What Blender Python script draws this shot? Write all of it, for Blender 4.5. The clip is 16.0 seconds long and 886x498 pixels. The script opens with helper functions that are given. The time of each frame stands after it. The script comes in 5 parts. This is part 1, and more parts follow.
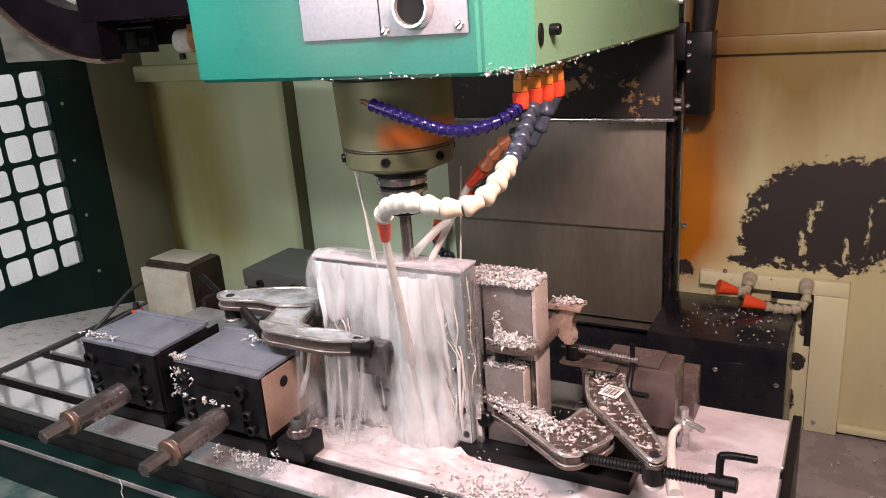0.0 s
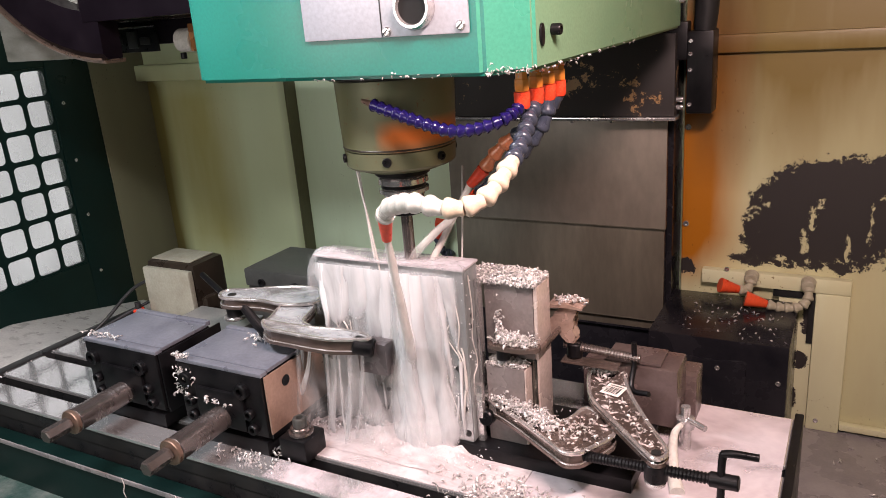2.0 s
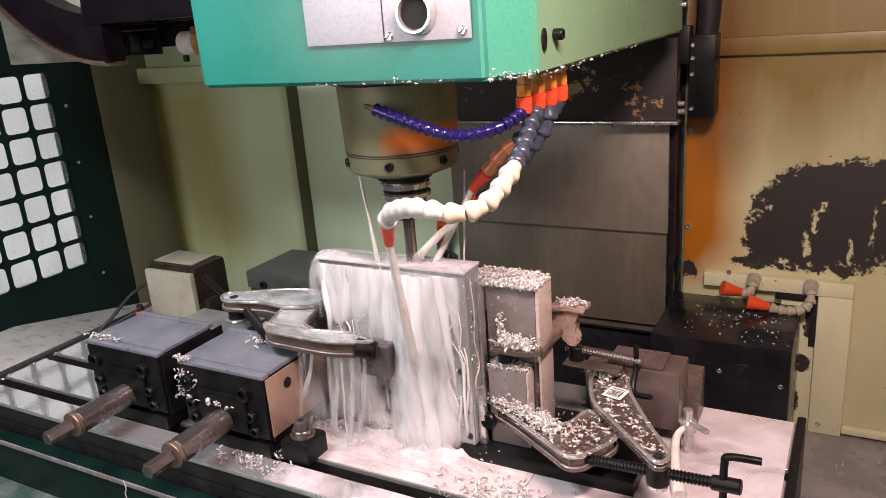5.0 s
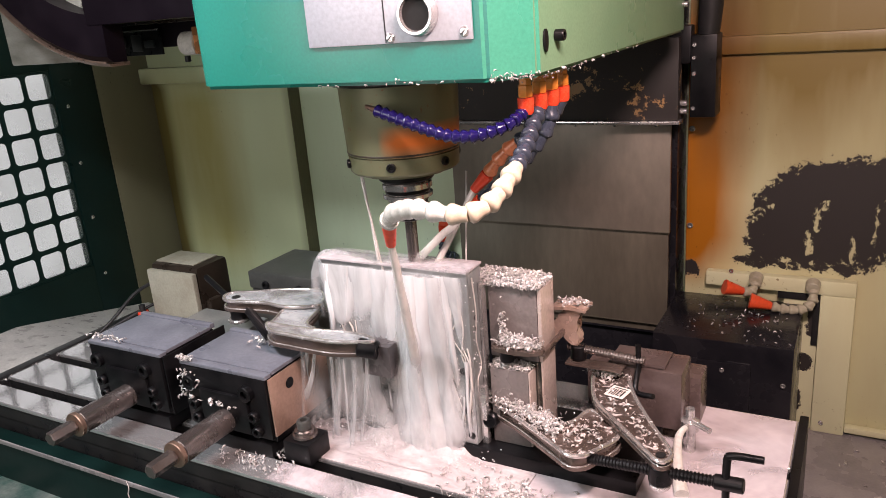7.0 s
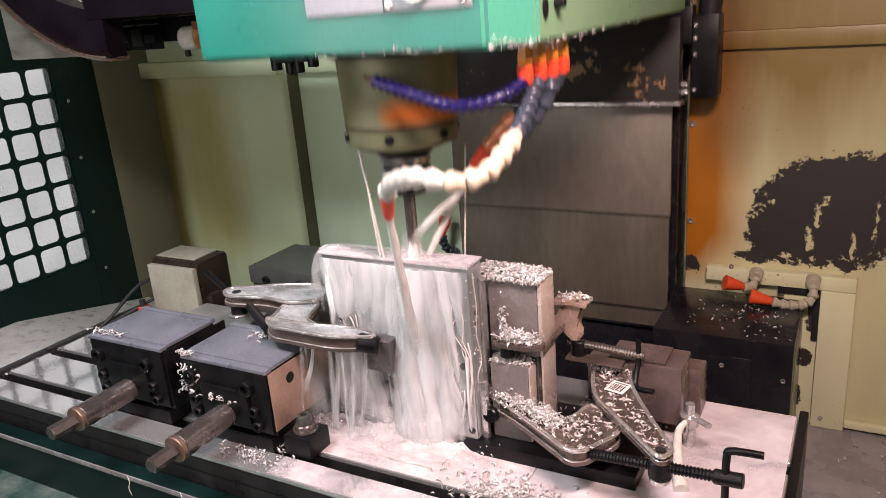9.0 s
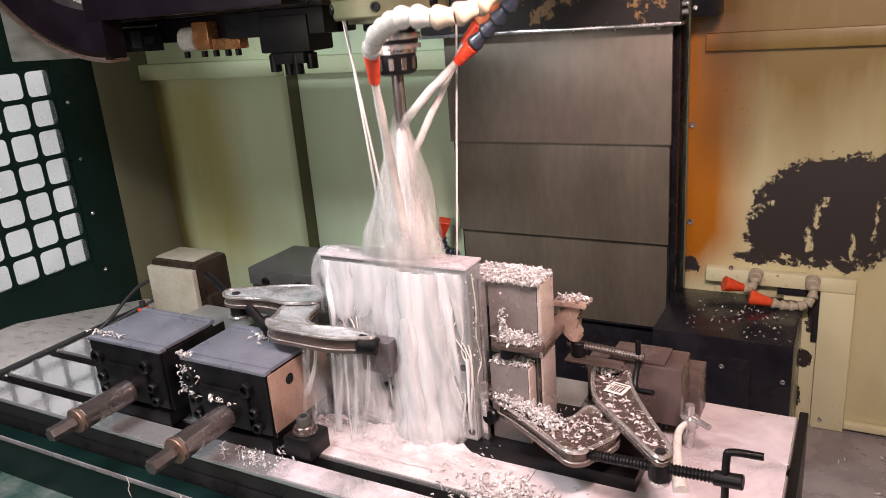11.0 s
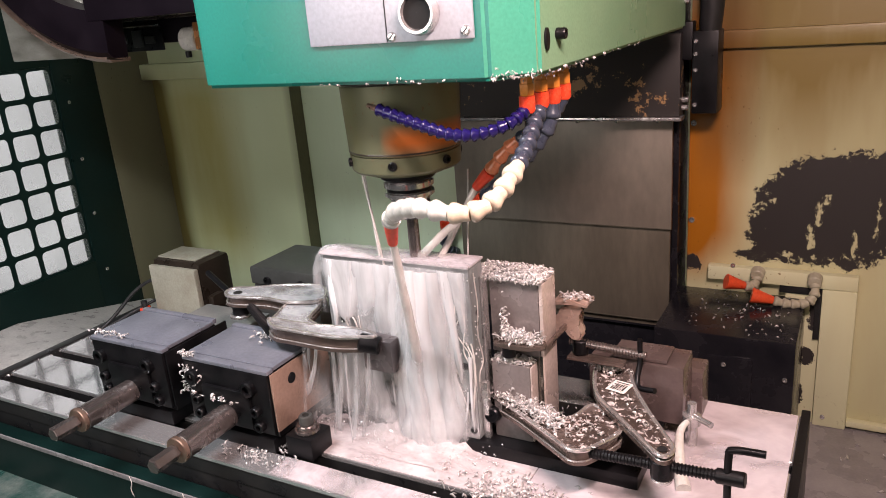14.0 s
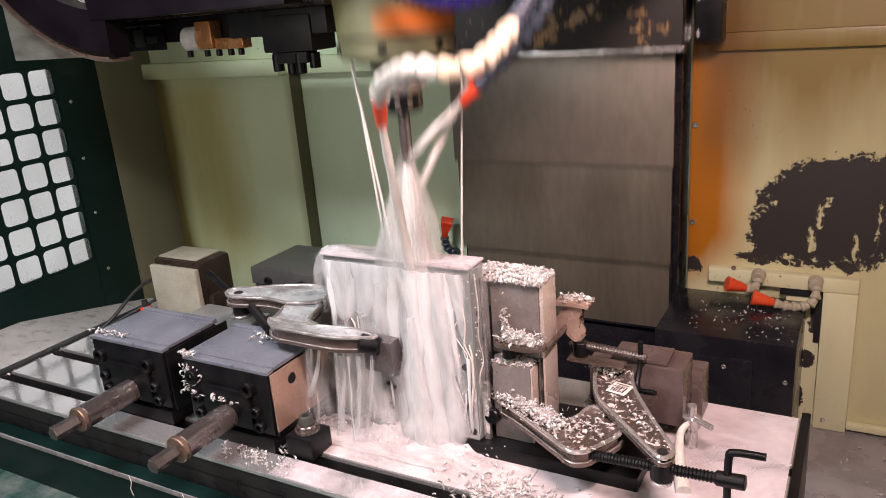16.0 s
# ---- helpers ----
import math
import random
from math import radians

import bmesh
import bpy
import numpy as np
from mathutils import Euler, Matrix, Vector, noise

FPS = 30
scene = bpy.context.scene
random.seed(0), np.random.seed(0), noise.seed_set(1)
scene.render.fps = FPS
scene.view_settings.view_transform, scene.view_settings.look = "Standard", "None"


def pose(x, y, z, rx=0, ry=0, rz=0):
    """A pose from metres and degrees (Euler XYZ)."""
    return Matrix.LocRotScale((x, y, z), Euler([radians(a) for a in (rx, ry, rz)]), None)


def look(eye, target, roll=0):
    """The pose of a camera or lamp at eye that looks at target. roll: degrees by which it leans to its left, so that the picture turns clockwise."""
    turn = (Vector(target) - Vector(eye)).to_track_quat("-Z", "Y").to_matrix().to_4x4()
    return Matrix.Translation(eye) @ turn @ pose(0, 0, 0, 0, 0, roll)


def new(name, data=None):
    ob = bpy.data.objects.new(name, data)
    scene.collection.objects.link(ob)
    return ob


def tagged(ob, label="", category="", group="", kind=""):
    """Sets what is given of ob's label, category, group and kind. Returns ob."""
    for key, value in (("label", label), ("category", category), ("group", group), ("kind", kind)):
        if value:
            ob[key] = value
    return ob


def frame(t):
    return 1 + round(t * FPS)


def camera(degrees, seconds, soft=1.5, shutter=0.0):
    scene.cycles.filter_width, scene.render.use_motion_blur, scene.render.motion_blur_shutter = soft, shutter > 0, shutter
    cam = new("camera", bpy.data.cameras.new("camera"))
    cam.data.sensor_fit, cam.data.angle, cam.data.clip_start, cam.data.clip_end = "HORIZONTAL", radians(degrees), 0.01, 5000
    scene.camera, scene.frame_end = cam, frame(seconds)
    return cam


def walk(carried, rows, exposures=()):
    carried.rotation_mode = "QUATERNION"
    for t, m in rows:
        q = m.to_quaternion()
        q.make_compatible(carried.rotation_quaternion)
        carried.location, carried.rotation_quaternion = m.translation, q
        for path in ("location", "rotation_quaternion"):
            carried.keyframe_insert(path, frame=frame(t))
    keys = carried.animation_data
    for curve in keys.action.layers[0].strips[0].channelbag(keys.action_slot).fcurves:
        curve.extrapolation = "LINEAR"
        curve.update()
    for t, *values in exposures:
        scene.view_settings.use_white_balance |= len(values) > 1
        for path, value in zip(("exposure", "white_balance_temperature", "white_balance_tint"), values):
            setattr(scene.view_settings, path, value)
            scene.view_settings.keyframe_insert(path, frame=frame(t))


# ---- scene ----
EYE = (0.5, -0.8, 0.58)
TURNS = [(0.0, 72.156, 4.097, 27.933),
         (0.5, 72.236, 4.121, 27.92),
         (1.0, 72.221, 4.121, 27.953),
         (1.5, 72.066, 4.194, 27.983),
         (2.0, 72.068, 4.231, 28.009),
         (2.5, 72.175, 4.289, 28.026),
         (3.0, 72.259, 4.284, 28.028),
         (3.5, 72.307, 4.307, 28.055),
         (4.0, 72.329, 4.25, 28.073),
         (6.5, 72.223, 4.319, 28.271),
         (7.0, 72.258, 4.395, 28.251),
         (7.5, 72.144, 4.327, 28.398),
         (8.0, 72.124, 4.28, 28.347),
         (8.5, 72.047, 4.319, 28.285),
         (9.0, 71.89, 4.349, 28.292),
         (11.5, 71.999, 4.399, 28.24),
         (12.0, 71.82, 4.512, 28.261),
         (12.5, 71.899, 4.537, 28.362),
         (13.0, 71.847, 4.513, 28.352),
         (13.5, 71.88, 4.442, 28.398),
         (14.0, 71.894, 4.561, 28.317),
         (14.5, 71.964, 4.526, 28.353),
         (15.0, 72.086, 4.454, 28.359),
         (15.5, 72.108, 4.429, 28.344),
         (16.0, 71.975, 4.331, 28.452)]
cam = camera(60.55, 16.0, soft=0.8, shutter=0.8)
walk(cam, [(t, pose(*EYE, rx, ry, rz)) for t, rx, ry, rz in TURNS], exposures=[(0, 0.0, 6500, 10), (16, 0.0, 6500, 10)])

# ---------------------------------------------------------------- light
world = bpy.data.worlds.new("workshop")
scene.world = world
world.use_nodes = True
world.node_tree.nodes["Background"].inputs[0].default_value = (0.80, 0.86, 0.95, 1)
world.node_tree.nodes["Background"].inputs[1].default_value = 0.05


def area(name, eye, target, size_x, size_y, watts, colour):
    lamp = bpy.data.lights.new(name, "AREA")
    lamp.shape, lamp.size, lamp.size_y, lamp.energy, lamp.color = "RECTANGLE", size_x, size_y, watts, colour
    ob = new(name, lamp)
    ob.matrix_world = look(eye, target)
    return ob


# the machine's own work lamp beside the door opening, and the shop's lamps through the open front
area("work_lamp", (0.56, -0.42, 0.98), (0.08, -0.06, 0.05), 0.40, 0.08, 24.0, (1.0, 0.73, 0.69))
# unseen fill lamp added to brighten the left side and back wall
area("left_fill_lamp", (-0.45, -0.44, 1.02), (-0.40, 0.22, 0.0), 0.40, 0.08, 12.0, (0.92, 0.95, 1.0))
area("shop_light", (-0.40, -1.15, 0.66), (-0.25, 0.3, 0.15), 1.0, 0.5, 8.4, (1.0, 0.91, 0.85))


# ---------------------------------------------------------------- materials
def nodes_of(name):
    m = bpy.data.materials.new(name)
    m.use_nodes = True
    nt = m.node_tree
    return m, nt, nt.nodes["Principled BSDF"]


def link(nt, a, b):
    nt.links.new(a, b)


def noise_node(nt, scale, detail=4.0, stretch=(1, 1, 1), coord="Object", distortion=0.0, rough=0.55):
    tc = nt.nodes.new("ShaderNodeTexCoord")
    mp = nt.nodes.new("ShaderNodeMapping")
    mp.inputs["Scale"].default_value = stretch
    n = nt.nodes.new("ShaderNodeTexNoise")
    n.inputs["Scale"].default_value, n.inputs["Detail"].default_value = scale, detail
    n.inputs["Distortion"].default_value, n.inputs["Roughness"].default_value = distortion, rough
    link(nt, tc.outputs[coord], mp.inputs[0])
    link(nt, mp.outputs[0], n.inputs["Vector"])
    return n


def ramp(nt, source, stops):
    r = nt.nodes.new("ShaderNodeValToRGB")
    els = r.color_ramp.elements
    while len(els) < len(stops):
        els.new(0.5)
    for e, (p, c) in zip(els, stops):
        e.position = p
        e.color = (*c, 1) if isinstance(c, tuple) else (c, c, c, 1)
    link(nt, source, r.inputs[0])
    return r


def mixc(nt, fac, a, b):
    mx = nt.nodes.new("ShaderNodeMix")
    mx.data_type = "RGBA"
    for sock, v in ((mx.inputs[0], fac), (mx.inputs[6], a), (mx.inputs[7], b)):
        if isinstance(v, tuple):
            sock.default_value = (*v, 1)
        elif isinstance(v, (int, float)):
            sock.default_value = v
        else:
            link(nt, v, sock)
    return mx.outputs[2]


def maths(nt, op, a, b=None, clamp=False):
    m = nt.nodes.new("ShaderNodeMath")
    m.operation, m.use_clamp = op, clamp
    for i, v in enumerate((a, b)):
        if v is None:
            continue
        if isinstance(v, (int, float)):
            m.inputs[i].default_value = v
        else:
            link(nt, v, m.inputs[i])
    return m.outputs[0]


def bump(nt, bsdf, height, strength, dist=0.002):
    b = nt.nodes.new("ShaderNodeBump")
    b.inputs["Strength"].default_value, b.inputs["Distance"].default_value = strength, dist
    link(nt, height, b.inputs["Height"])
    link(nt, b.outputs[0], bsdf.inputs["Normal"])


def surface(name, a, b, rough=0.5, metal=0.0, scale=12.0, stretch=(1, 1, 1), grain=220.0, relief=0.15, spread=0.12, coat=0.0, coord="Object", spec=0.5):
    """Two-tone surface: large stains from a to b, fine grain in colour, gloss and relief."""
    m, nt, p = nodes_of(name)
    big = noise_node(nt, scale, 5, stretch, coord)
    fine = noise_node(nt, grain, 3, stretch, coord)
    col = mixc(nt, ramp(nt, big.outputs[0], [(0.35, 0.0), (0.68, 1.0)]).outputs[0], a, b)
    dark = ramp(nt, fine.outputs[0], [(0.3, 0.82), (0.7, 1.0)])
    mul = nt.nodes.new("ShaderNodeMix")
    mul.data_type, mul.blend_type = "RGBA", "MULTIPLY"
    mul.inputs[0].default_value = 1.0
    link(nt, col, mul.inputs[6])
    link(nt, dark.outputs[0], mul.inputs[7])
    link(nt, mul.outputs[2], p.inputs["Base Color"])
    r = ramp(nt, big.outputs[0], [(0.3, max(rough - spread, 0.03)), (0.75, min(rough + spread, 1.0))])
    link(nt, r.outputs[0], p.inputs["Roughness"])
    p.inputs["Metallic"].default_value = metal
    p.inputs["Coat Weight"].default_value = coat
    p.inputs["Specular IOR Level"].default_value = spec
    p.inputs["Coat Roughness"].default_value = 0.08
    if relief:
        bump(nt, p, fine.outputs[0], relief, 0.0006)
    return m


def window_mask(nt, x0, x1, z0, z1, soft):
    """1 inside a soft box of object space x and z."""
    tc = nt.nodes.new("ShaderNodeTexCoord")
    s = nt.nodes.new("ShaderNodeSeparateXYZ")
    link(nt, tc.outputs["Object"], s.inputs[0])

    def side(v, lo, hi):
        mr = nt.nodes.new("ShaderNodeMapRange")
        mr.inputs[1].default_value, mr.inputs[2].default_value = lo, hi
        link(nt, v, mr.inputs[0])
        return mr.outputs[0]
    a = maths(nt, "MULTIPLY", side(s.outputs[0], x0 - soft, x0 + soft), side(s.outputs[0], x1 + soft, x1 - soft))
    b = maths(nt, "MULTIPLY", side(s.outputs[2], z0 - soft, z0 + soft), side(s.outputs[2], z1 + soft, z1 - soft))
    return maths(nt, "MULTIPLY", a, b)


def ellipse_mask(nt, cx, cz, a, b, floor):
    """1 at the middle, 0 on the rim of an upright ellipse in object space, cut off below floor."""
    tc = nt.nodes.new("ShaderNodeTexCoord")
    s = nt.nodes.new("ShaderNodeSeparateXYZ")
    link(nt, tc.outputs["Object"], s.inputs[0])
    u = maths(nt, "DIVIDE", maths(nt, "SUBTRACT", s.outputs[0], cx), a)
    w = maths(nt, "DIVIDE", maths(nt, "SUBTRACT", s.outputs[2], cz), b)
    d = maths(nt, "ADD", maths(nt, "POWER", maths(nt, "ABSOLUTE", u), 3.0), maths(nt, "POWER", maths(nt, "ABSOLUTE", w), 3.0))
    inside = maths(nt, "SUBTRACT", 1.0, d)
    low = maths(nt, "MULTIPLY", maths(nt, "SUBTRACT", s.outputs[2], floor), 12.0)
    return maths(nt, "MINIMUM", inside, low)


def enclosure_paint(name, a, b, stain, holes=(), tints=(), grit=45.0, metal=0.0, domes=(), scars=()):
    """Aged enamel on sheet steel, with brown coolant stains, painted-in shade and reflections, and flaked spots down to
    black primer.
    """
    m, nt, p = nodes_of(name)
    big = noise_node(nt, 3.0, 5, (1, 1, 0.35))
    fine = noise_node(nt, 160, 4)
    col = mixc(nt, ramp(nt, big.outputs[0], [(0.35, 0.0), (0.7, 1.0)]).outputs[0], a, b)
    streak = noise_node(nt, 7.0, 4, (1.4, 1.4, 0.30))
    col = mixc(nt, maths(nt, "MULTIPLY", ramp(nt, streak.outputs[0], [(0.5, 0.0), (0.78, 1.0)]).outputs[0], 0.20), col, stain)
    for x0, x1, z0, z1, soft, amount, *other in tints:
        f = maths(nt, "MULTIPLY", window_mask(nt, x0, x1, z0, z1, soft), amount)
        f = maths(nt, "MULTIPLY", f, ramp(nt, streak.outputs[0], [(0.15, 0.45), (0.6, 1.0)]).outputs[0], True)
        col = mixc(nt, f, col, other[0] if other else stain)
    dots = noise_node(nt, 150.0, 3, (1, 1, 0.8))
    zone = noise_node(nt, 5.0, 3)
    f = maths(nt, "MULTIPLY", ramp(nt, dots.outputs[0], [(0.66, 0.0), (0.70, 1.0)]).outputs[0], ramp(nt, zone.outputs[0], [(0.48, 0.0), (0.62, 0.8)]).outputs[0])
    col = mixc(nt, f, col, tuple(v * 0.35 for v in stain))
    speck = noise_node(nt, grit, 9, (1, 1, 1), rough=0.78)
    ragged = maths(nt, "MULTIPLY", maths(nt, "SUBTRACT", speck.outputs[0], 0.5), 2.2)
    flaked = None
    for x0, x1, z0, z1, soft, cut in holes:
        f = maths(nt, "GREATER_THAN", maths(nt, "ADD", window_mask(nt, x0, x1, z0, z1, soft), ragged), cut)
        flaked = f if flaked is None else maths(nt, "MAXIMUM", flaked, f)
    for dome in domes:
        f = maths(nt, "GREATER_THAN", maths(nt, "ADD", ellipse_mask(nt, *dome), maths(nt, "MULTIPLY", ragged, 0.75)), 0.10)
        flaked = f if flaked is None else maths(nt, "MAXIMUM", flaked, f)
    if flaked is not None:
        scratch = noise_node(nt, 95.0, 7, (1.2, 1, 0.8), rough=0.80)
        for x0, x1, z0, z1, soft, cut in scars:
            f = maths(nt, "ADD", window_mask(nt, x0, x1, z0, z1, soft), maths(nt, "MULTIPLY", maths(nt, "SUBTRACT", scratch.outputs[0], 0.5), 3.2))
            flaked = maths(nt, "MULTIPLY", flaked, maths(nt, "LESS_THAN", f, cut))
        col = mixc(nt, flaked, col, (0.022, 0.018, 0.017))
        link(nt, ramp(nt, flaked, [(0.0, 0.42), (1.0, 0.62)]).outputs[0], p.inputs["Roughness"])
        h = maths(nt, "SUBTRACT", maths(nt, "MULTIPLY", fine.outputs[0], 0.15), flaked)
        bump(nt, p, h, 0.5, 0.001)
    else:
        p.inputs["Roughness"].default_value = 0.42
        bump(nt, p, fine.outputs[0], 0.08, 0.0006)
    link(nt, col, p.inputs["Base Color"])
    p.inputs["Metallic"].default_value = metal
    return m


def milky(name, low, high, scale, stretch, tint=(0.655, 0.655, 0.67), top=0.9, patch=0.0, least=0.04, fine=0.35, relief=0.3, dense=False):
    """Soluble-oil coolant: white, partly see-through in broad and fine streaks."""
    m, nt, p = nodes_of(name)
    p.inputs["Base Color"].default_value = (*tint, 1)
    p.inputs["Roughness"].default_value = 0.14
    n = noise_node(nt, scale, 5, stretch, "Object", 0.6)
    k = ramp(nt, n.outputs[0], [(low, least), (high, top)]).outputs[0]
    thin = noise_node(nt, scale * 2.3, 3, stretch, "Object", 0.9)
    k = maths(nt, "MULTIPLY", k, ramp(nt, thin.outputs[0], [(0.32, 1.0 - fine), (0.62, 1.0)]).outputs[0])
    if patch:
        big = noise_node(nt, scale * patch, 3, (1, 1, 0.6), "Object", 1.0)
        k = maths(nt, "MULTIPLY", k, ramp(nt, big.outputs[0], [(0.38, 0.15), (0.60, 1.0)]).outputs[0])
    if dense:
        thickness = nt.nodes.new("ShaderNodeAttribute")
        thickness.attribute_name = "milkiness"
        k = maths(nt, "MULTIPLY", k, thickness.outputs["Fac"])
    link(nt, k, p.inputs["Alpha"])
    bump(nt, p, n.outputs[0], relief, 0.004)
    return m


def glow(name, colour, strength):
    m, nt, p = nodes_of(name)
    e = nt.nodes.new("ShaderNodeEmission")
    n = noise_node(nt, 3.5, 3)
    c = mixc(nt, ramp(nt, n.outputs[0], [(0.3, 0.0), (0.7, 1.0)]).outputs[0], colour, tuple(v * 0.62 for v in colour))
    link(nt, c, e.inputs[0])
    e.inputs[1].default_value = strength
    link(nt, e.outputs[0], nt.nodes["Material Output"].inputs[0])
    return m


# corner and seam edge are darkened to paint in shade over their stains
M_GREEN = enclosure_paint("pale_green_enamel", (0.62, 0.70, 0.46), (0.56, 0.63, 0.39), (0.30, 0.25, 0.10), tints=[(-1.12, -1.040, -0.2, 0.46, 0.028, 1.5, (0.075, 0.060, 0.022)), (-1.04, -0.84, 0.0, 0.46, 0.06, 0.75, (0.36, 0.30, 0.07)), (-0.655, -0.64, -0.2, 0.45, 0.012, 0.8, (0.13, 0.11, 0.04))])
M_GREENMID = enclosure_paint("cool_pale_green_enamel", (0.68, 0.80, 0.58), (0.62, 0.74, 0.52), (0.30, 0.30, 0.14), tints=[(-0.20, -0.12, -0.1, 0.02, 0.03, 0.8, (0.06, 0.06, 0.03))])
# the enclosure green coloured darker, painting the side panel's shade
M_GREENSHADE = enclosure_paint("shaded_green_enamel", (0.175, 0.165, 0.105), (0.13, 0.12, 0.075), (0.12, 0.095, 0.05))
# rust staining at the left edge; the wall darkens towards the top
M_YELLOW = enclosure_paint("yellowed_enamel", (0.555, 0.54, 0.325), (0.49, 0.475, 0.285), (0.26, 0.10, 0.008),
                           holes=[(0.310, 0.52, 0.098, 0.122, 0.016, 0.62), (0.225, 0.262, 0.070, 0.105, 0.014, 0.60), (0.53, 0.75, -0.175, -0.160, 0.012, 0.85)], domes=[(0.530, 0.125, 0.196, 0.178, 0.100)],
                           scars=[(0.428, 0.446, 0.125, 0.175, 0.008, 0.86), (0.438, 0.456, 0.165, 0.215, 0.008, 0.86), (0.450, 0.470, 0.205, 0.232, 0.007, 0.86), (0.495, 0.512, 0.115, 0.170, 0.008, 0.90), (0.528, 0.540, 0.150, 0.225, 0.007, 0.90), (0.540, 0.580, 0.225, 0.238, 0.006, 0.90), (0.352, 0.366, 0.190, 0.205, 0.006, 0.90), (0.364, 0.384, 0.204, 0.220, 0.006, 0.90), (0.520, 0.80, 0.02, 0.145, 0.030, 0.80)],
                           tints=[(0.24, 1.2, 0.34, 1.2, 0.12, 1.3, (0.19, 0.135, 0.036)), (0.20, 0.295, 0.10, 0.52, 0.055, 2.0, (0.36, 0.125, 0.006)), (0.285, 0.312, 0.28, 0.50, 0.050, 1.7, (0.085, 0.045, 0.010)), (0.265, 0.335, 0.44, 0.60, 0.030, 0.8, (0.10, 0.055, 0.014))])
M_POST = enclosure_paint("cream_enamel", (0.60, 0.60, 0.395), (0.54, 0.54, 0.35), (0.38, 0.24, 0.06),
                         holes=[(0.440, 0.4605, -0.020, 0.040, 0.010, 0.80), (0.432, 0.458, -0.085, -0.045, 0.010, 0.70), (0.424, 0.448, -0.165, -0.115, 0.010, 0.72)], grit=30.0)
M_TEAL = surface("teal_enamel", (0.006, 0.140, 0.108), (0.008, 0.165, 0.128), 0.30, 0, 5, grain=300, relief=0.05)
# paler copies of the teal paint that put light on chamfer and flank
M_TEALHALFLIT = surface("half_lit_teal_enamel", (0.045, 0.235, 0.160), (0.055, 0.255, 0.172), 0.32, 0, 5, grain=300, relief=0.05)
M_TEALLIT = surface("lit_teal_enamel", (0.140, 0.275, 0.160), (0.165, 0.285, 0.168), 0.35, 0, 5, grain=300, relief=0.05)
M_DARKGREEN = surface("dark_green_paint", (0.003, 0.012, 0.011), (0.004, 0.018, 0.016), 0.38, 0, 8, relief=0.08, spec=0.25)
M_TRAYGREEN = surface("wet_green_tray", (0.030, 0.085, 0.072), (0.17, 0.20, 0.185), 0.14, 0, 26, relief=0.6)
M_TRAYGREY = surface("wet_grey_tray", (0.21, 0.195, 0.205), (0.32, 0.30, 0.305), 0.28, 0, 18, relief=0.25)
M_TRAYPALE = surface("pale_chip_tray", (0.50, 0.49, 0.48), (0.64, 0.63, 0.61), 0.34, 0, 40, relief=0.6)
M_TABLE = surface("ground_steel_table", (0.76, 0.75, 0.76), (0.82, 0.81, 0.82), 0.07, 0.80, 9, grain=350, relief=0.03, spread=0.04)
M_SLOT = surface("dark_slot_steel", (0.020, 0.020, 0.022), (0.035, 0.034, 0.034), 0.35, 0.3, 30, spec=0.25)
M_BLACK = surface("blackened_steel", (0.0045, 0.0045, 0.0055), (0.010, 0.0095, 0.011), 0.38, 0.25, 25, relief=0.2, spec=0.28)
# blue-grey tone paints the light reflected off the vise tops
M_VISETOP = surface("sheen_vise_top", (0.175, 0.185, 0.225), (0.25, 0.26, 0.305), 0.36, 0.30, 14, relief=0.2)
M_VISESIDE = surface("brown_steel_flank", (0.42, 0.275, 0.21), (0.34, 0.225, 0.175), 0.34, 0.35, 12, relief=0.15)
M_STEEL = surface("bright_steel", (0.58, 0.56, 0.56), (0.70, 0.68, 0.67), 0.22, 0.80, 40, (1, 1, 1), relief=0.1)
M_SHAFT = surface("worn_shaft_steel", (0.215, 0.180, 0.172), (0.29, 0.25, 0.238), 0.26, 0.85, 14, (1, 2.5, 1), relief=0.10)
M_COPPER = surface("copper_collar", (0.30, 0.20, 0.155), (0.40, 0.27, 0.21), 0.34, 0.8, 50)
M_ALU = surface("wet_milled_aluminium", (0.44, 0.455, 0.46), (0.54, 0.555, 0.56), 0.22, 0.60, 7, (1, 1, 0.3), relief=0.02, coat=0.3)
M_EDGE = surface("milled_edge_metal", (0.30, 0.32, 0.32), (0.42, 0.44, 0.44), 0.26, 0.45, 16, (1, 1, 0.4), relief=0.05)
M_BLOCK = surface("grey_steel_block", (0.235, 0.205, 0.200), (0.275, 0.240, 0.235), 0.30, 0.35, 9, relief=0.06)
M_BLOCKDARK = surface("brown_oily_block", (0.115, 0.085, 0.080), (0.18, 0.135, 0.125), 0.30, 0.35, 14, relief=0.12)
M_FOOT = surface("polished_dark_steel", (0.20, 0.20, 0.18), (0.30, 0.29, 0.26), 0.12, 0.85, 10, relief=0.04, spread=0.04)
# the blocks' flanks are coloured paler than their fronts to look lit
M_BLOCKSIDE = surface("lit_steel_flank", (0.64, 0.535, 0.49), (0.72, 0.61, 0.565), 0.30, 0.40, 9, relief=0.05)
M_CLAMP = surface("wet_forged_steel", (0.140, 0.105, 0.090), (0.225, 0.175, 0.155), 0.22, 0.65, 22, relief=0.30)
M_RIM = surface("bright_rim_steel", (0.52, 0.48, 0.46), (0.68, 0.64, 0.62), 0.20, 0.75, 40, relief=0.1)
M_RUSTCLAMP = surface("brown_forged_steel", (0.50, 0.355, 0.29), (0.60, 0.455, 0.385), 0.26, 0.50, 30, relief=0.2)
M_CHIP = surface("aluminium_chips", (0.64, 0.61, 0.60), (0.77, 0.74, 0.73), 0.26, 0.45, 200)
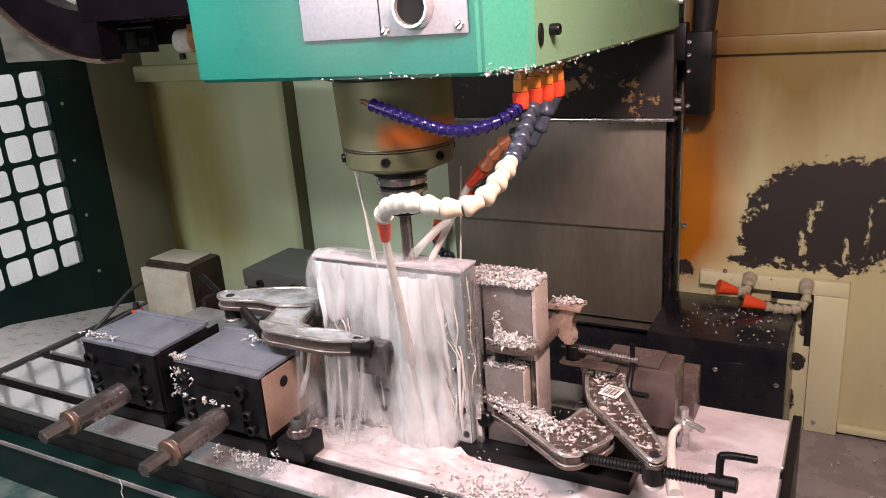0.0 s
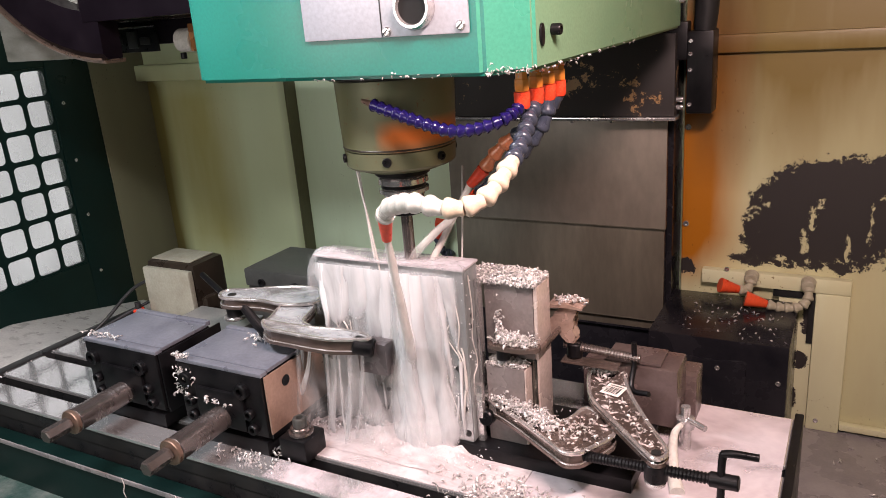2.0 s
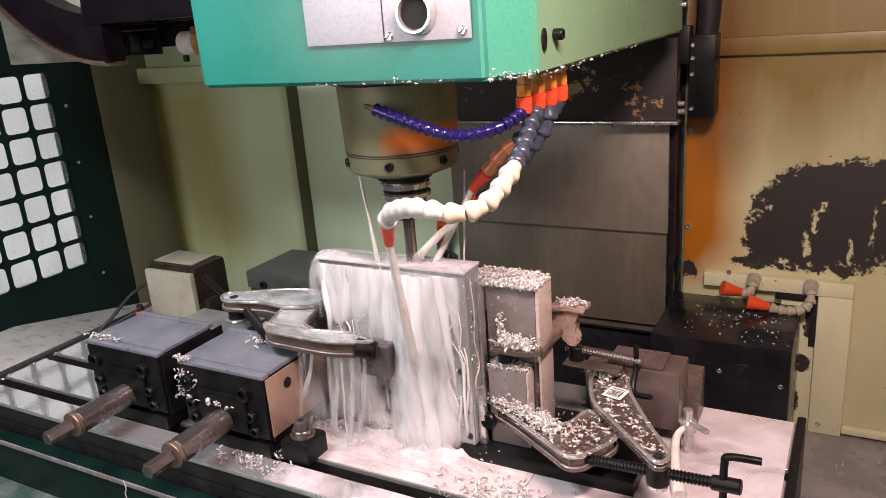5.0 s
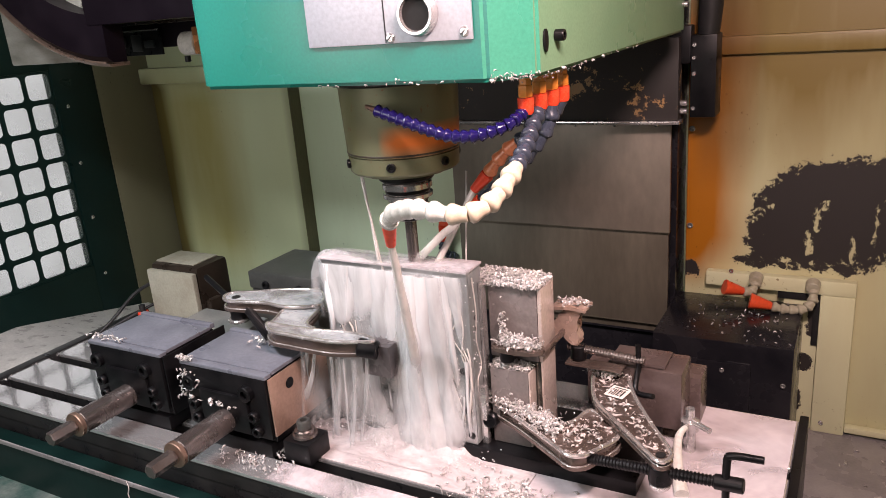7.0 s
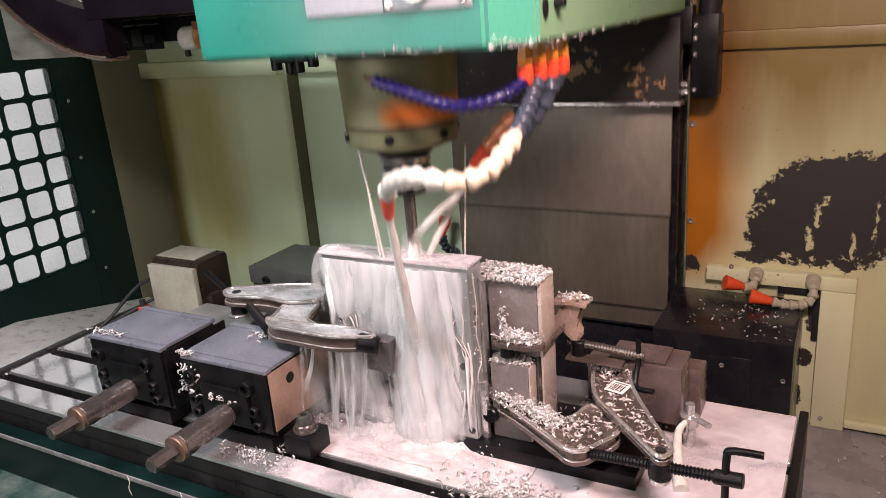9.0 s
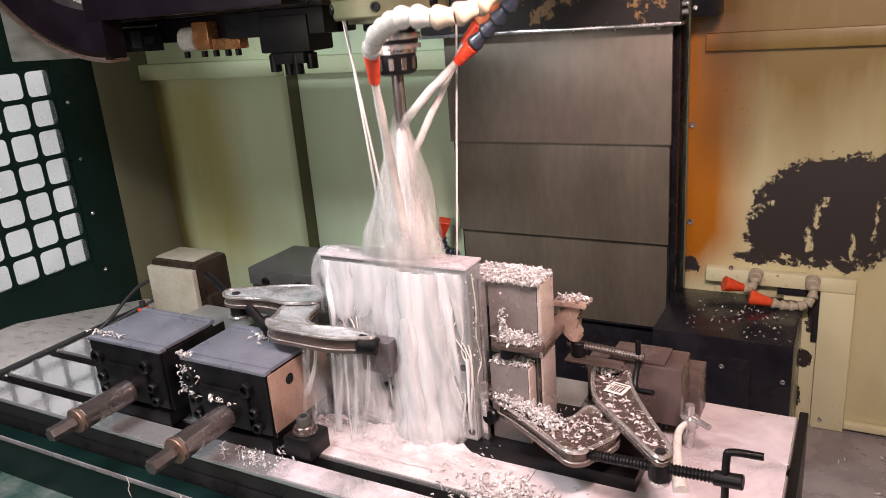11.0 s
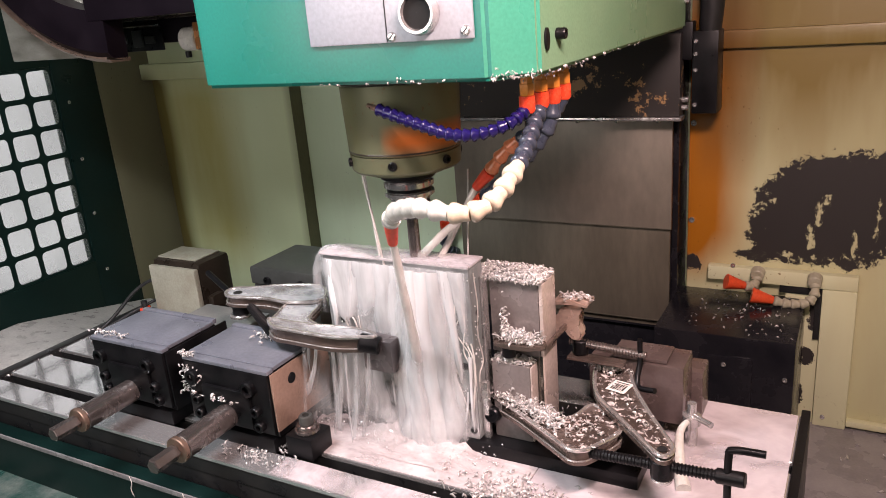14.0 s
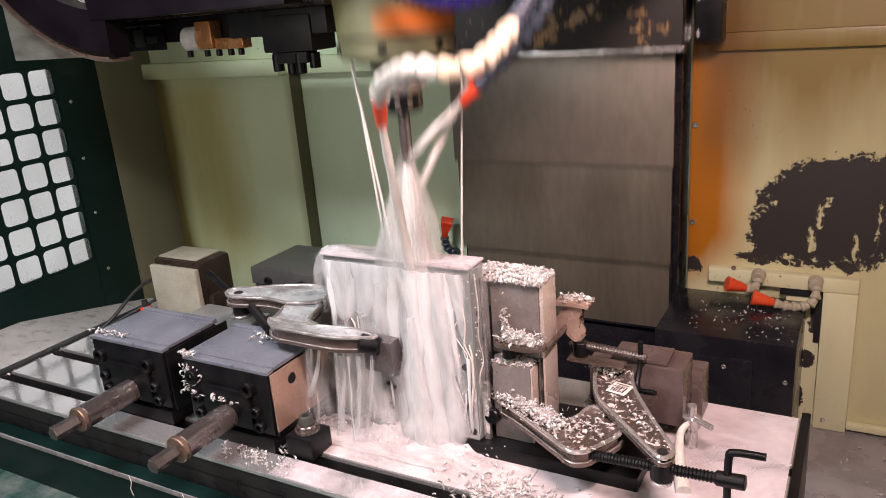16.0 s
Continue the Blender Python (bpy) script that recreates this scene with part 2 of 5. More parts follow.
M_GREYPAD = surface("wet_dark_jaw_steel", (0.13, 0.115, 0.12), (0.19, 0.17, 0.175), 0.28, 0.5, 20, relief=0.15)
M_COVER = surface("grey_steel_cover", (0.195, 0.168, 0.138), (0.25, 0.22, 0.18), 0.42, 0.25, 4, (1, 1, 0.45), grain=60, relief=0.02)
M_COVERDARK = surface("dark_steel_cover", (0.115, 0.100, 0.078), (0.165, 0.145, 0.112), 0.40, 0.25, 5, (1.5, 1, 0.35), grain=70, relief=0.02)
M_LEDGE = surface("black_oily_cover", (0.012, 0.012, 0.016), (0.024, 0.023, 0.028), 0.26, 0.2, 20, relief=0.15, spec=0.35)
# orange patch paints the fittings' reflection; the left edge is tinted olive
M_SPINDLE = enclosure_paint("spindle_grey_enamel", (0.125, 0.130, 0.072), (0.17, 0.172, 0.105), (0.45, 0.13, 0.02), tints=[(0.020, 0.085, 0.422, 0.442, 0.011, 1.5, (0.66, 0.17, 0.03)), (-0.075, -0.035, 0.410, 0.50, 0.02, 0.7, (0.20, 0.19, 0.05))], metal=0.35)
M_PLATE = surface("satin_name_plate", (0.40, 0.41, 0.46), (0.45, 0.46, 0.51), 0.42, 0.3, 8, relief=0.04)
M_ORANGE = surface("orange_plastic", (0.66, 0.065, 0.022), (0.74, 0.095, 0.03), 0.34, 0, 40, relief=0.04)
M_SALMON = surface("salmon_plastic", (0.62, 0.19, 0.085), (0.70, 0.25, 0.12), 0.30, 0, 40, relief=0.04)
M_AMBER = surface("amber_plastic", (0.75, 0.24, 0.03), (0.80, 0.30, 0.05), 0.34, 0, 40, relief=0.04)
M_RED = surface("red_plastic", (0.72, 0.055, 0.022), (0.80, 0.08, 0.03), 0.32, 0, 40, relief=0.04)
M_BLUE = surface("blue_plastic", (0.009, 0.005, 0.060), (0.014, 0.008, 0.085), 0.24, 0, 40, relief=0.04)
M_SLATE = surface("slate_plastic", (0.030, 0.036, 0.055), (0.045, 0.052, 0.075), 0.30, 0, 40, relief=0.04)
M_CREAM = surface("cream_plastic", (0.58, 0.46, 0.35), (0.64, 0.53, 0.41), 0.34, 0, 40, relief=0.04)
M_WHITE = surface("white_plastic", (0.56, 0.54, 0.50), (0.62, 0.60, 0.56), 0.30, 0, 40, relief=0.04)
M_GREYHOSE = surface("grey_plastic", (0.36, 0.33, 0.24), (0.42, 0.39, 0.30), 0.4, 0, 40, relief=0.04)
M_RUBBER = surface("black_rubber", (0.012, 0.012, 0.013), (0.02, 0.02, 0.021), 0.5, 0, 40, spec=0.3)
M_HOLE = surface("black_hole_disc", (0.001, 0.001, 0.001), (0.002, 0.002, 0.002), 0.95, 0, 40, relief=0)
M_CHANGER = surface("dark_changer_paint", (0.0045, 0.0022, 0.0045), (0.008, 0.004, 0.0075), 0.42, 0.2, 10, relief=0.1, spec=0.3)
M_CHANGERGREY = surface("grey_changer_casting", (0.36, 0.34, 0.30), (0.17, 0.16, 0.135), 0.45, 0.15, 9, (1.0, 1.0, 3.0), relief=0.2)
M_BRASS = surface("bright_copper", (0.62, 0.27, 0.10), (0.74, 0.38, 0.17), 0.28, 0.6, 30, relief=0.05)
# the motor front's stained grey is lightened to paint in window light
M_MOTOR = surface("stained_lit_motor_cover", (0.46, 0.44, 0.36), (0.26, 0.23, 0.17), 0.40, 0.2, 10, relief=0.15)
M_MOTORDARK = surface("dark_brown_cover", (0.022, 0.016, 0.012), (0.045, 0.033, 0.025), 0.3, 0.3, 12, relief=0.15)
M_GREYCAST = surface("dark_grey_casting", (0.060, 0.062, 0.060), (0.095, 0.095, 0.090), 0.40, 0.3, 12, relief=0.15)
M_GREYTOP = surface("pale_grey_slide", (0.26, 0.255, 0.25), (0.33, 0.325, 0.31), 0.42, 0.3, 12, relief=0.1)
M_RETURNSHADE = surface("shaded_return_face", (0.085, 0.075, 0.035), (0.13, 0.12, 0.06), 0.45, 0, 6, (1, 1, 0.3))
M_LABEL = surface("paper_label", (0.72, 0.64, 0.60), (0.78, 0.70, 0.66), 0.55, 0, 30)
M_WATERSHEET = milky("milky_coolant_sheet", 0.34, 0.64, 10.0, (2.2, 1, 0.6), top=0.78, patch=1.3, least=0.12, dense=True)
M_WATERBODY = milky("milky_coolant_body", 0.25, 0.52, 7.0, (2.6, 1, 0.35), top=1.0, least=0.64, fine=0.20, dense=True)
M_WATERTHIN = milky("thin_coolant_stream", 0.30, 0.62, 8.0, (2.0, 1, 0.60), top=0.90, least=0.30, fine=0.25, dense=True)
M_WATERJET = milky("milky_coolant_jet", 0.25, 0.55, 30.0, (1, 1, 0.25), (0.74, 0.70, 0.67), least=0.45, fine=0.2, dense=True)
M_MIST = milky("coolant_spray", 0.35, 0.75, 16.0, (2.5, 1, 0.4), top=0.55, fine=0.6, dense=True)
M_HAZE = milky("fine_spray", 0.28, 0.70, 10.0, (2.4, 2.0, 0.45), (0.72, 0.69, 0.69), top=0.70, patch=0.9, least=0.12, fine=0.45, dense=True)
M_FLUNG = milky("flung_spray", 0.26, 0.66, 12.0, (3.0, 3.0, 0.35), (0.72, 0.70, 0.68), top=0.50, least=0.12, fine=0.5, dense=True)
# low films and foam are tinted pink to paint in the lamp's light
M_POOL = milky("coolant_puddle", 0.35, 0.62, 11.0, (1, 1.4, 1), (0.64, 0.575, 0.60), top=0.80, relief=0.1)
M_FILM = milky("thin_coolant_film", 0.57, 0.64, 105.0, (1, 1.3, 1), (0.80, 0.72, 0.70), top=0.75, least=0.0, relief=0.08)
M_MILKFILM = milky("milky_film_on_steel", 0.34, 0.60, 16.0, (1, 1.4, 1), (0.50, 0.52, 0.54), top=0.70, least=0.12, fine=0.45, relief=0.08)
M_FILMPINK = milky("even_coolant_film", 0.30, 0.62, 6.0, (1, 1.3, 1), (0.64, 0.575, 0.60), top=0.80, least=0.3, relief=0.1)
M_FOAM = milky("coolant_foam", 0.28, 0.58, 14.0, (0.8, 1.6, 1), (0.65, 0.575, 0.58), top=0.92, least=0.25, fine=0.35, relief=0.15)
M_OUTSIDE = glow("bright_shop_outside", (0.94, 0.91, 0.91), 0.82)
M_PEEL = enclosure_paint("flaked_ochre_paint", (0.42, 0.27, 0.12), (0.34, 0.20, 0.09), (0.25, 0.10, 0.03),
                         holes=[(-0.3, 0.3, 0.3, 0.6, 0.05, 0.78)], grit=8.0)


# ---------------------------------------------------------------- builders
def mesh_from(bm, name, material, smooth=None):
    me = bpy.data.meshes.new(name)
    bmesh.ops.recalc_face_normals(bm, faces=bm.faces)
    bm.to_mesh(me)
    bm.free()
    for m in (material if isinstance(material, (list, tuple)) else (material,)):
        me.materials.append(m)
    if smooth is not None:
        me.polygons.foreach_set("use_smooth", [True] * len(me.polygons))
        me.set_sharp_from_angle(angle=radians(smooth))
    return me


def part(name, bm, material, parent=None, label="", at=None, smooth=35):
    ob = new(name, bm if isinstance(bm, bpy.types.Mesh) else mesh_from(bm, name, material, smooth))
    if parent is not None:
        ob.parent = parent
    if at is not None:
        ob.matrix_basis = at
    if label:
        ob["label"] = label
    return ob


def thing(name, label, category, group="", at=None, kind=""):
    ob = new(name)
    ob.empty_display_size = 0.02
    if at is not None:
        ob.matrix_basis = at
    return tagged(ob, label, category, group, kind)


def box(x0, x1, y0, y1, z0, z1, bevel=0.0, seg=2, bm=None):
    own = bm is None
    b = bmesh.new()
    bmesh.ops.create_cube(b, size=1.0)
    for v in b.verts:
        v.co = Vector(((x0 + x1) / 2 + v.co.x * (x1 - x0), (y0 + y1) / 2 + v.co.y * (y1 - y0), (z0 + z1) / 2 + v.co.z * (z1 - z0)))
    if bevel:
        bmesh.ops.bevel(b, geom=b.edges[:], offset=bevel, segments=seg, affect="EDGES", profile=0.6)
    if own:
        return b
    return merge(bm, b)


def merge(into, other, m=None):
    if m is not None:
        other.transform(m)
    me = bpy.data.meshes.new("tmp")
    other.to_mesh(me)
    other.free()
    into.from_mesh(me)
    bpy.data.meshes.remove(me)
    return into


def lathe(profile, n=28, cap=True):
    """Turn (radius, z) pairs round the z axis."""
    b = bmesh.new()
    rings = []
    for r, z in profile:
        rings.append([b.verts.new((r * math.cos(2 * math.pi * i / n), r * math.sin(2 * math.pi * i / n), z)) for i in range(n)])
    for a, c in zip(rings, rings[1:]):
        for i in range(n):
            b.faces.new((a[i], a[(i + 1) % n], c[(i + 1) % n], c[i]))
    if cap:
        b.faces.new(rings[0][::-1])
        b.faces.new(rings[-1])
    return b


def along(a, b):
    """The pose that puts z along a to b, at a."""
    d = Vector(b) - Vector(a)
    return Matrix.Translation(a) @ d.to_track_quat("Z", "Y").to_matrix().to_4x4()


def rod(a, b, r, n=16, r2=None, chamfer=0.0):
    length = (Vector(b) - Vector(a)).length
    r2 = r if r2 is None else r2
    prof = [(r, 0), (r2, length)] if not chamfer else [(r - chamfer, 0), (r, chamfer), (r2, length - chamfer), (r2 - chamfer, length)]
    m = lathe(prof, n)
    m.transform(along(a, b))
    return m


def smooth_path(points, per=8):
    pts = [Vector(p) for p in points]
    pts = [2 * pts[0] - pts[1]] + pts + [2 * pts[-1] - pts[-2]]
    out = []
    for i in range(1, len(pts) - 2):
        p0, p1, p2, p3 = pts[i - 1:i + 3]
        for k in range(per):
            t = k / per
            out.append(0.5 * ((2 * p1) + (p2 - p0) * t + (2 * p0 - 5 * p1 + 4 * p2 - p3) * t * t + (3 * p1 - p0 - 3 * p2 + p3) * t ** 3))
    out.append(pts[-2])
    return out


def tube(points, radius, n=12, per=8, rough=0.0, seed=0):
    """A round tube along a smooth path; radius a number or a function of 0..1."""
    path = smooth_path(points, per)
    b = bmesh.new()
    density = b.verts.layers.float.new("milkiness")
    rings = []
    up = Vector((0.21, 0.34, 0.91))
    for i, p in enumerate(path):
        d = (path[min(i + 1, len(path) - 1)] - path[max(i - 1, 0)]).normalized()
        u = d.cross(up).normalized()
        w = d.cross(u).normalized()
        r = radius(i / (len(path) - 1)) if callable(radius) else radius
        ring = []
        for k in range(n):
            a = 2 * math.pi * k / n
            rr = r * (1 + rough * noise.noise(Vector((p.x * 60 + seed, p.z * 25, math.cos(a) + 2 * math.sin(a)))))
            ring.append(b.verts.new(p + rr * (math.cos(a) * u + math.sin(a) * w)))
            ring[-1][density] = min(1.0, 2.6 * (1 - i / (len(path) - 1)))
        rings.append(ring)
    for a, c in zip(rings, rings[1:]):
        for k in range(n):
            b.faces.new((a[k], a[(k + 1) % n], c[(k + 1) % n], c[k]))
    b.faces.new(rings[0][::-1])
    b.faces.new(rings[-1])
    return b


def prism(outline, z0, z1, bevel=0.0):
    b = bmesh.new()
    lo = [b.verts.new((x, y, z0)) for x, y in outline]
    hi = [b.verts.new((x, y, z1)) for x, y in outline]
    n = len(outline)
    b.faces.new(lo[::-1])
    b.faces.new(hi)
    for i in range(n):
        b.faces.new((lo[i], lo[(i + 1) % n], hi[(i + 1) % n], hi[i]))
    if bevel:
        bmesh.ops.bevel(b, geom=b.edges[:], offset=bevel, segments=2, affect="EDGES")
    return b


def socket_bolt_mesh(r, h):
    """A cap screw head along z with a hexagon recess."""
    b = lathe([(r * 0.98, 0), (r, h * 0.15), (r, h * 0.85), (r * 0.88, h)], 16, cap=False)
    top = lathe([(r * 0.88, h), (r * 0.52, h)], 16, cap=False)
    merge(b, top)
    merge(b, lathe([(r * 0.52, h), (r * 0.50, h * 0.35), (0.0001, h * 0.35)], 16, cap=False))
    bmesh.ops.remove_doubles(b, verts=b.verts[:], dist=1e-6)
    return b


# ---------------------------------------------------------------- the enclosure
# rear machine parts and sheet-metal housing, scaled about EYE to fit the camera's view
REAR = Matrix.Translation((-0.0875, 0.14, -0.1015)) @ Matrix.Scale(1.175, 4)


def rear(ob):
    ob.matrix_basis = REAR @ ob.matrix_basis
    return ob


def slab(name, dims, material, label="", bevel=0.002):
    ob = part(name, box(*dims, bevel=bevel), material)
    return tagged(ob, label, "", "", "structure")


wall_yellow = slab("wall_back_right", (0.235, 1.02, 0.56, 0.60, -0.30, 1.10), M_YELLOW, "yellowed enclosure wall with flaked black patch and rust staining, darker towards the top")
wall_left = slab("wall_side_left", (-1.12, -1.08, 0.404, 0.62, -0.30, 1.10), M_GREENSHADE, "green enclosure side panel, coloured darker for shade")
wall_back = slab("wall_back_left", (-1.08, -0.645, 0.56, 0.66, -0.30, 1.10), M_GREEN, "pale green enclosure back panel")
wall_mid = slab("wall_back_middle", (-0.645, 0.24, 0.60, 0.66, -0.30, 1.10), M_GREENMID, "pale green recessed back panel")
# right wall and roof are out of view, added to close in the light
wall_right = slab("wall_side_right", (1.10, 1.14, -0.45, 0.90, -0.50, 1.20), M_YELLOW, "unseen side wall added to close the enclosure")
ceiling = slab("ceiling", (-1.45, 1.14, -0.45, 0.93, 1.195, 1.225), M_CHANGER, "unseen dark roof added over the enclosure")
tray_front = slab("floor", (-1.42, 1.10, -0.62, -0.17, -0.16, -0.13), M_TRAYGREEN, "dark green wet chip tray")
tray_right = slab("floor_right", (0.44, 1.06, -0.17, 0.57, -0.23, -0.195), M_TRAYGREY, "grey wet sheet metal tray with chips")
tray_under = slab("floor_under", (-1.42, 1.10, -0.17, 0.90, -0.50, -0.46), M_LEDGE, "black oily machine bed")
front_sill = slab("trim_front", (-1.42, 1.14, -0.66, -0.62, -0.50, 0.02), M_DARKGREEN, "dark green door sill")
rail_left = slab("trim_left", (-1.08, -0.646, 0.528, 0.56, 0.452, 0.490), M_GREEN, "folded sheet metal lip", 0.004)
rail_mid = slab("trim_middle", (-0.644, -0.20, 0.565, 0.60, 0.452, 0.490), M_GREEN, "folded sheet metal lip", 0.004)
rail_right = slab("trim_right", (0.262, 1.02, 0.548, 0.56, 0.468, 0.498), M_YELLOW, "folded sheet metal lip", 0.004)
bar = slab("trim_bar", (0.275, 0.515, 0.542, 0.56, 0.066, 0.092), M_POST, "cream frame rail", 0.003)
post_r = slab("trim_post", (0.462, 0.515, 0.542, 0.56, -0.195, 0.066), M_POST, "cream frame post", 0.003)
post_l = slab("trim_recess", (0.405, 0.4615, 0.550, 0.5595, -0.195, 0.066), M_POST, "cream recess strip with flaked black paint", 0.001)
# black strips: the upper paints the recess's shadow, the side one flaked paint
recess_shadow = slab("trim_recess_dark", (0.395, 0.4615, 0.5465, 0.5495, 0.052, 0.0655), M_RUBBER, "black strip painting recess shadow and flaked paint", 0.001)
recess_flakes = slab("trim_recess_dark", (0.452, 0.4615, 0.5460, 0.5494, -0.03, 0.0515), M_RUBBER, "black strip painting recess shadow and flaked paint", 0.001)
ledge_r = slab("trim_sill", (0.515, 1.02, 0.545, 0.56, -0.19, -0.178), M_POST, "pressed lower edge of the panel", 0.003)

# dark sheet that paints the shade on the panel's return face
seam = slab("trim_return_shade", (-0.6450, -0.6425, 0.5615, 0.5985, -0.30, 0.450), M_RETURNSHADE, "dark sheet painting shade on the panel's return face", 0.0)
for ob in (seam, wall_yellow, wall_left, wall_back, wall_mid, tray_right, rail_left, rail_mid, rail_right, bar, post_r, post_l, recess_shadow, recess_flakes, ledge_r):
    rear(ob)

# the sloping tray at the left of the table
b = bmesh.new()
rows = []
for i in range(13):
    for j in range(19):
        x, y = -1.08 + 0.26 * i / 12, -0.2 + 0.62 * j / 18
        z = -0.012 - 0.075 * max(0.0, j / 18 - 0.45) / 0.55 + 0.018 * noise.noise(Vector((x * 9, y * 9, 0))) * (i / 12) - 0.035 * i / 12
        rows.append(b.verts.new((x, y, z)))
for i in range(12):
    for j in range(18):
        b.faces.new((rows[i * 19 + j], rows[(i + 1) * 19 + j], rows[(i + 1) * 19 + j + 1], rows[i * 19 + j + 1]))
ext = bmesh.ops.extrude_face_region(b, geom=b.faces[:])
for v in ext["geom"]:
    if isinstance(v, bmesh.types.BMVert):
        v.co.z -= 0.02
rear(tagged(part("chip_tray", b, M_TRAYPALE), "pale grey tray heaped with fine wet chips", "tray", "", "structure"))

# dark green side door with its grid window
door = tagged(new("door_1"), "dark green sliding door with a white-lit grid window", "door", "", "structure")
Y0, Z0, PITCH, COLS, ROWS_N = -0.030, 0.058, 0.0648, 5, 7
part("door_leaf", box(-1.112, -1.082, Y0 + COLS * PITCH, 0.404, -0.30, 1.10, 0.002), M_DARKGREEN, door)
part("door_leaf", box(-1.112, -1.082, -0.45, Y0, -0.30, 1.10, 0.002), M_DARKGREEN, door)
part("door_leaf", box(-1.112, -1.082, Y0, Y0 + COLS * PITCH, -0.30, Z0, 0.002), M_DARKGREEN, door)
part("door_leaf", box(-1.112, -1.082, Y0, Y0 + COLS * PITCH, Z0 + ROWS_N * PITCH, 1.10, 0.002), M_DARKGREEN, door)


def grid_cell():
    """One cell of the window grille: a square plate with a rounded opening."""
    b = bmesh.new()
    h, o, r = PITCH / 2, PITCH / 2 - 0.0055, 0.010
    sq = [(h, h), (-h, h), (-h, -h), (h, -h)]
    layers = []
    for x in (0.0, -0.0015):
        outer = [b.verts.new((x, y, z)) for y, z in sq]
        inner = []
        for q, (sy, sz) in enumerate(((1, 1), (-1, 1), (-1, -1), (1, -1))):
            arc = []
            for k in range(5):
                a = q * math.pi / 2 + k * math.pi / 8
                arc.append(b.verts.new((x, sy * (o - r) + r * math.cos(a), sz * (o - r) + r * math.sin(a))))
            inner.append(arc)
        for q in range(4):
            for k in range(4):
                b.faces.new((outer[q], inner[q][k], inner[q][k + 1]))
            b.faces.new((outer[q], inner[q][4], inner[(q + 1) % 4][0], outer[(q + 1) % 4]))
        layers.append([v for arc in inner for v in arc])
    n = len(layers[0])
    for i in range(n):
        b.faces.new((layers[0][i], layers[0][(i + 1) % n], layers[1][(i + 1) % n], layers[1][i]))
    return mesh_from(b, "grille", M_DARKGREEN, 40)


glass, gnt, gp = nodes_of("scratched_pane")
gp.inputs["Base Color"].default_value = (0.93, 0.95, 0.96, 1)
gp.inputs["Transmission Weight"].default_value = 1.0
gn = noise_node(gnt, 30, 4, (1, 1, 0.3))
link(gnt, ramp(gnt, gn.outputs[0], [(0.3, 0.05), (0.75, 0.35)]).outputs[0], gp.inputs["Roughness"])
cell_mesh, pane_mesh = grid_cell(), mesh_from(box(-0.0034, -0.0016, -0.0275, 0.0275, -0.0275, 0.0275), "pane", glass)
for i in range(COLS):
    for j in range(ROWS_N):
        at = pose(-1.085, Y0 + (i + 0.5) * PITCH, Z0 + (j + 0.5) * PITCH)
        g = part("grille", cell_mesh, None, door, at=at)
        pn = part("pane", pane_mesh, None, g)
        pn.visible_shadow = False
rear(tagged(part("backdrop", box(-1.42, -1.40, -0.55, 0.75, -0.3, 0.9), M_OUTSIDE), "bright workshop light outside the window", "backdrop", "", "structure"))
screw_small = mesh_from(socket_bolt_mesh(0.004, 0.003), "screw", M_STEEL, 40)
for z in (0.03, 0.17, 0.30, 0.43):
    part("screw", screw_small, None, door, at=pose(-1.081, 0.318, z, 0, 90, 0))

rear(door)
for z in (0.17, 0.345):
    rear(tagged(part("wall_screw", screw_small, None, at=pose(0.2425, 0.56, z, 90, 0, 0) @ Matrix.Scale(1.3, 4)), "small brass screw in the yellow wall", "screw", "wall screws"))

for x, z in ((0.418, 0.020), (0.420, -0.040), (0.415, -0.105), (0.415, -0.160), (0.318, 0.096), (0.478, -0.175)):
    rear(tagged(part("wall_screw", screw_small, None, at=pose(x, 0.5500 if x < 0.45 and z < 0.05 else 0.5420, z, 90, 0, 0)), "small brass screw in the cream frame", "screw", "wall screws"))

# black covers behind the table
ledge = tagged(new("way_cover_ledge"), "black oily sheet steel cover behind the table", "cover")
part("body", box(0.2235, 0.438, 0.36, 0.558, -0.25, 0.042, 0.003), M_LEDGE, ledge)
part("access_panel", box(0.226, 0.378, 0.354, 0.3598, -0.22, 0.008, 0.003), M_LEDGE, ledge)
part("screw", screw_small, None, ledge, at=pose(0.335, 0.354, -0.005, 90, 0, 0))
part("screw", screw_small, None, ledge, at=pose(0.425, 0.36, -0.02, 90, 0, 0))
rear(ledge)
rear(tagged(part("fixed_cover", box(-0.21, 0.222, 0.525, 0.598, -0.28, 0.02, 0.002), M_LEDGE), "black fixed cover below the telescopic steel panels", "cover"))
lower = thing("lower_cover", "dark telescopic steel panel of the column cover", "cover")
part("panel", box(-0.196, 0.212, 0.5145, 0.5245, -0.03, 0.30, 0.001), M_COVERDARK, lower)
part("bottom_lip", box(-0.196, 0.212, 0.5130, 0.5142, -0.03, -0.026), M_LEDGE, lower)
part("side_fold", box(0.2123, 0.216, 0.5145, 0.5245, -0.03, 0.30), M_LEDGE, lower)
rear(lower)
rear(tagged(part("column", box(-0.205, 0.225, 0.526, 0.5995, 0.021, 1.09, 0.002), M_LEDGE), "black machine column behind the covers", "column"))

# ---------------------------------------------------------------- machine table
table = thing("machine_table", "ground steel milling table with T-slots, wet with milky coolant", "machine table")
TX0, TX1 = -0.83, 0.457
edges = [(-0.168, -0.124), (-0.100, -0.022), (0.002, 0.080), (0.104, 0.224)]
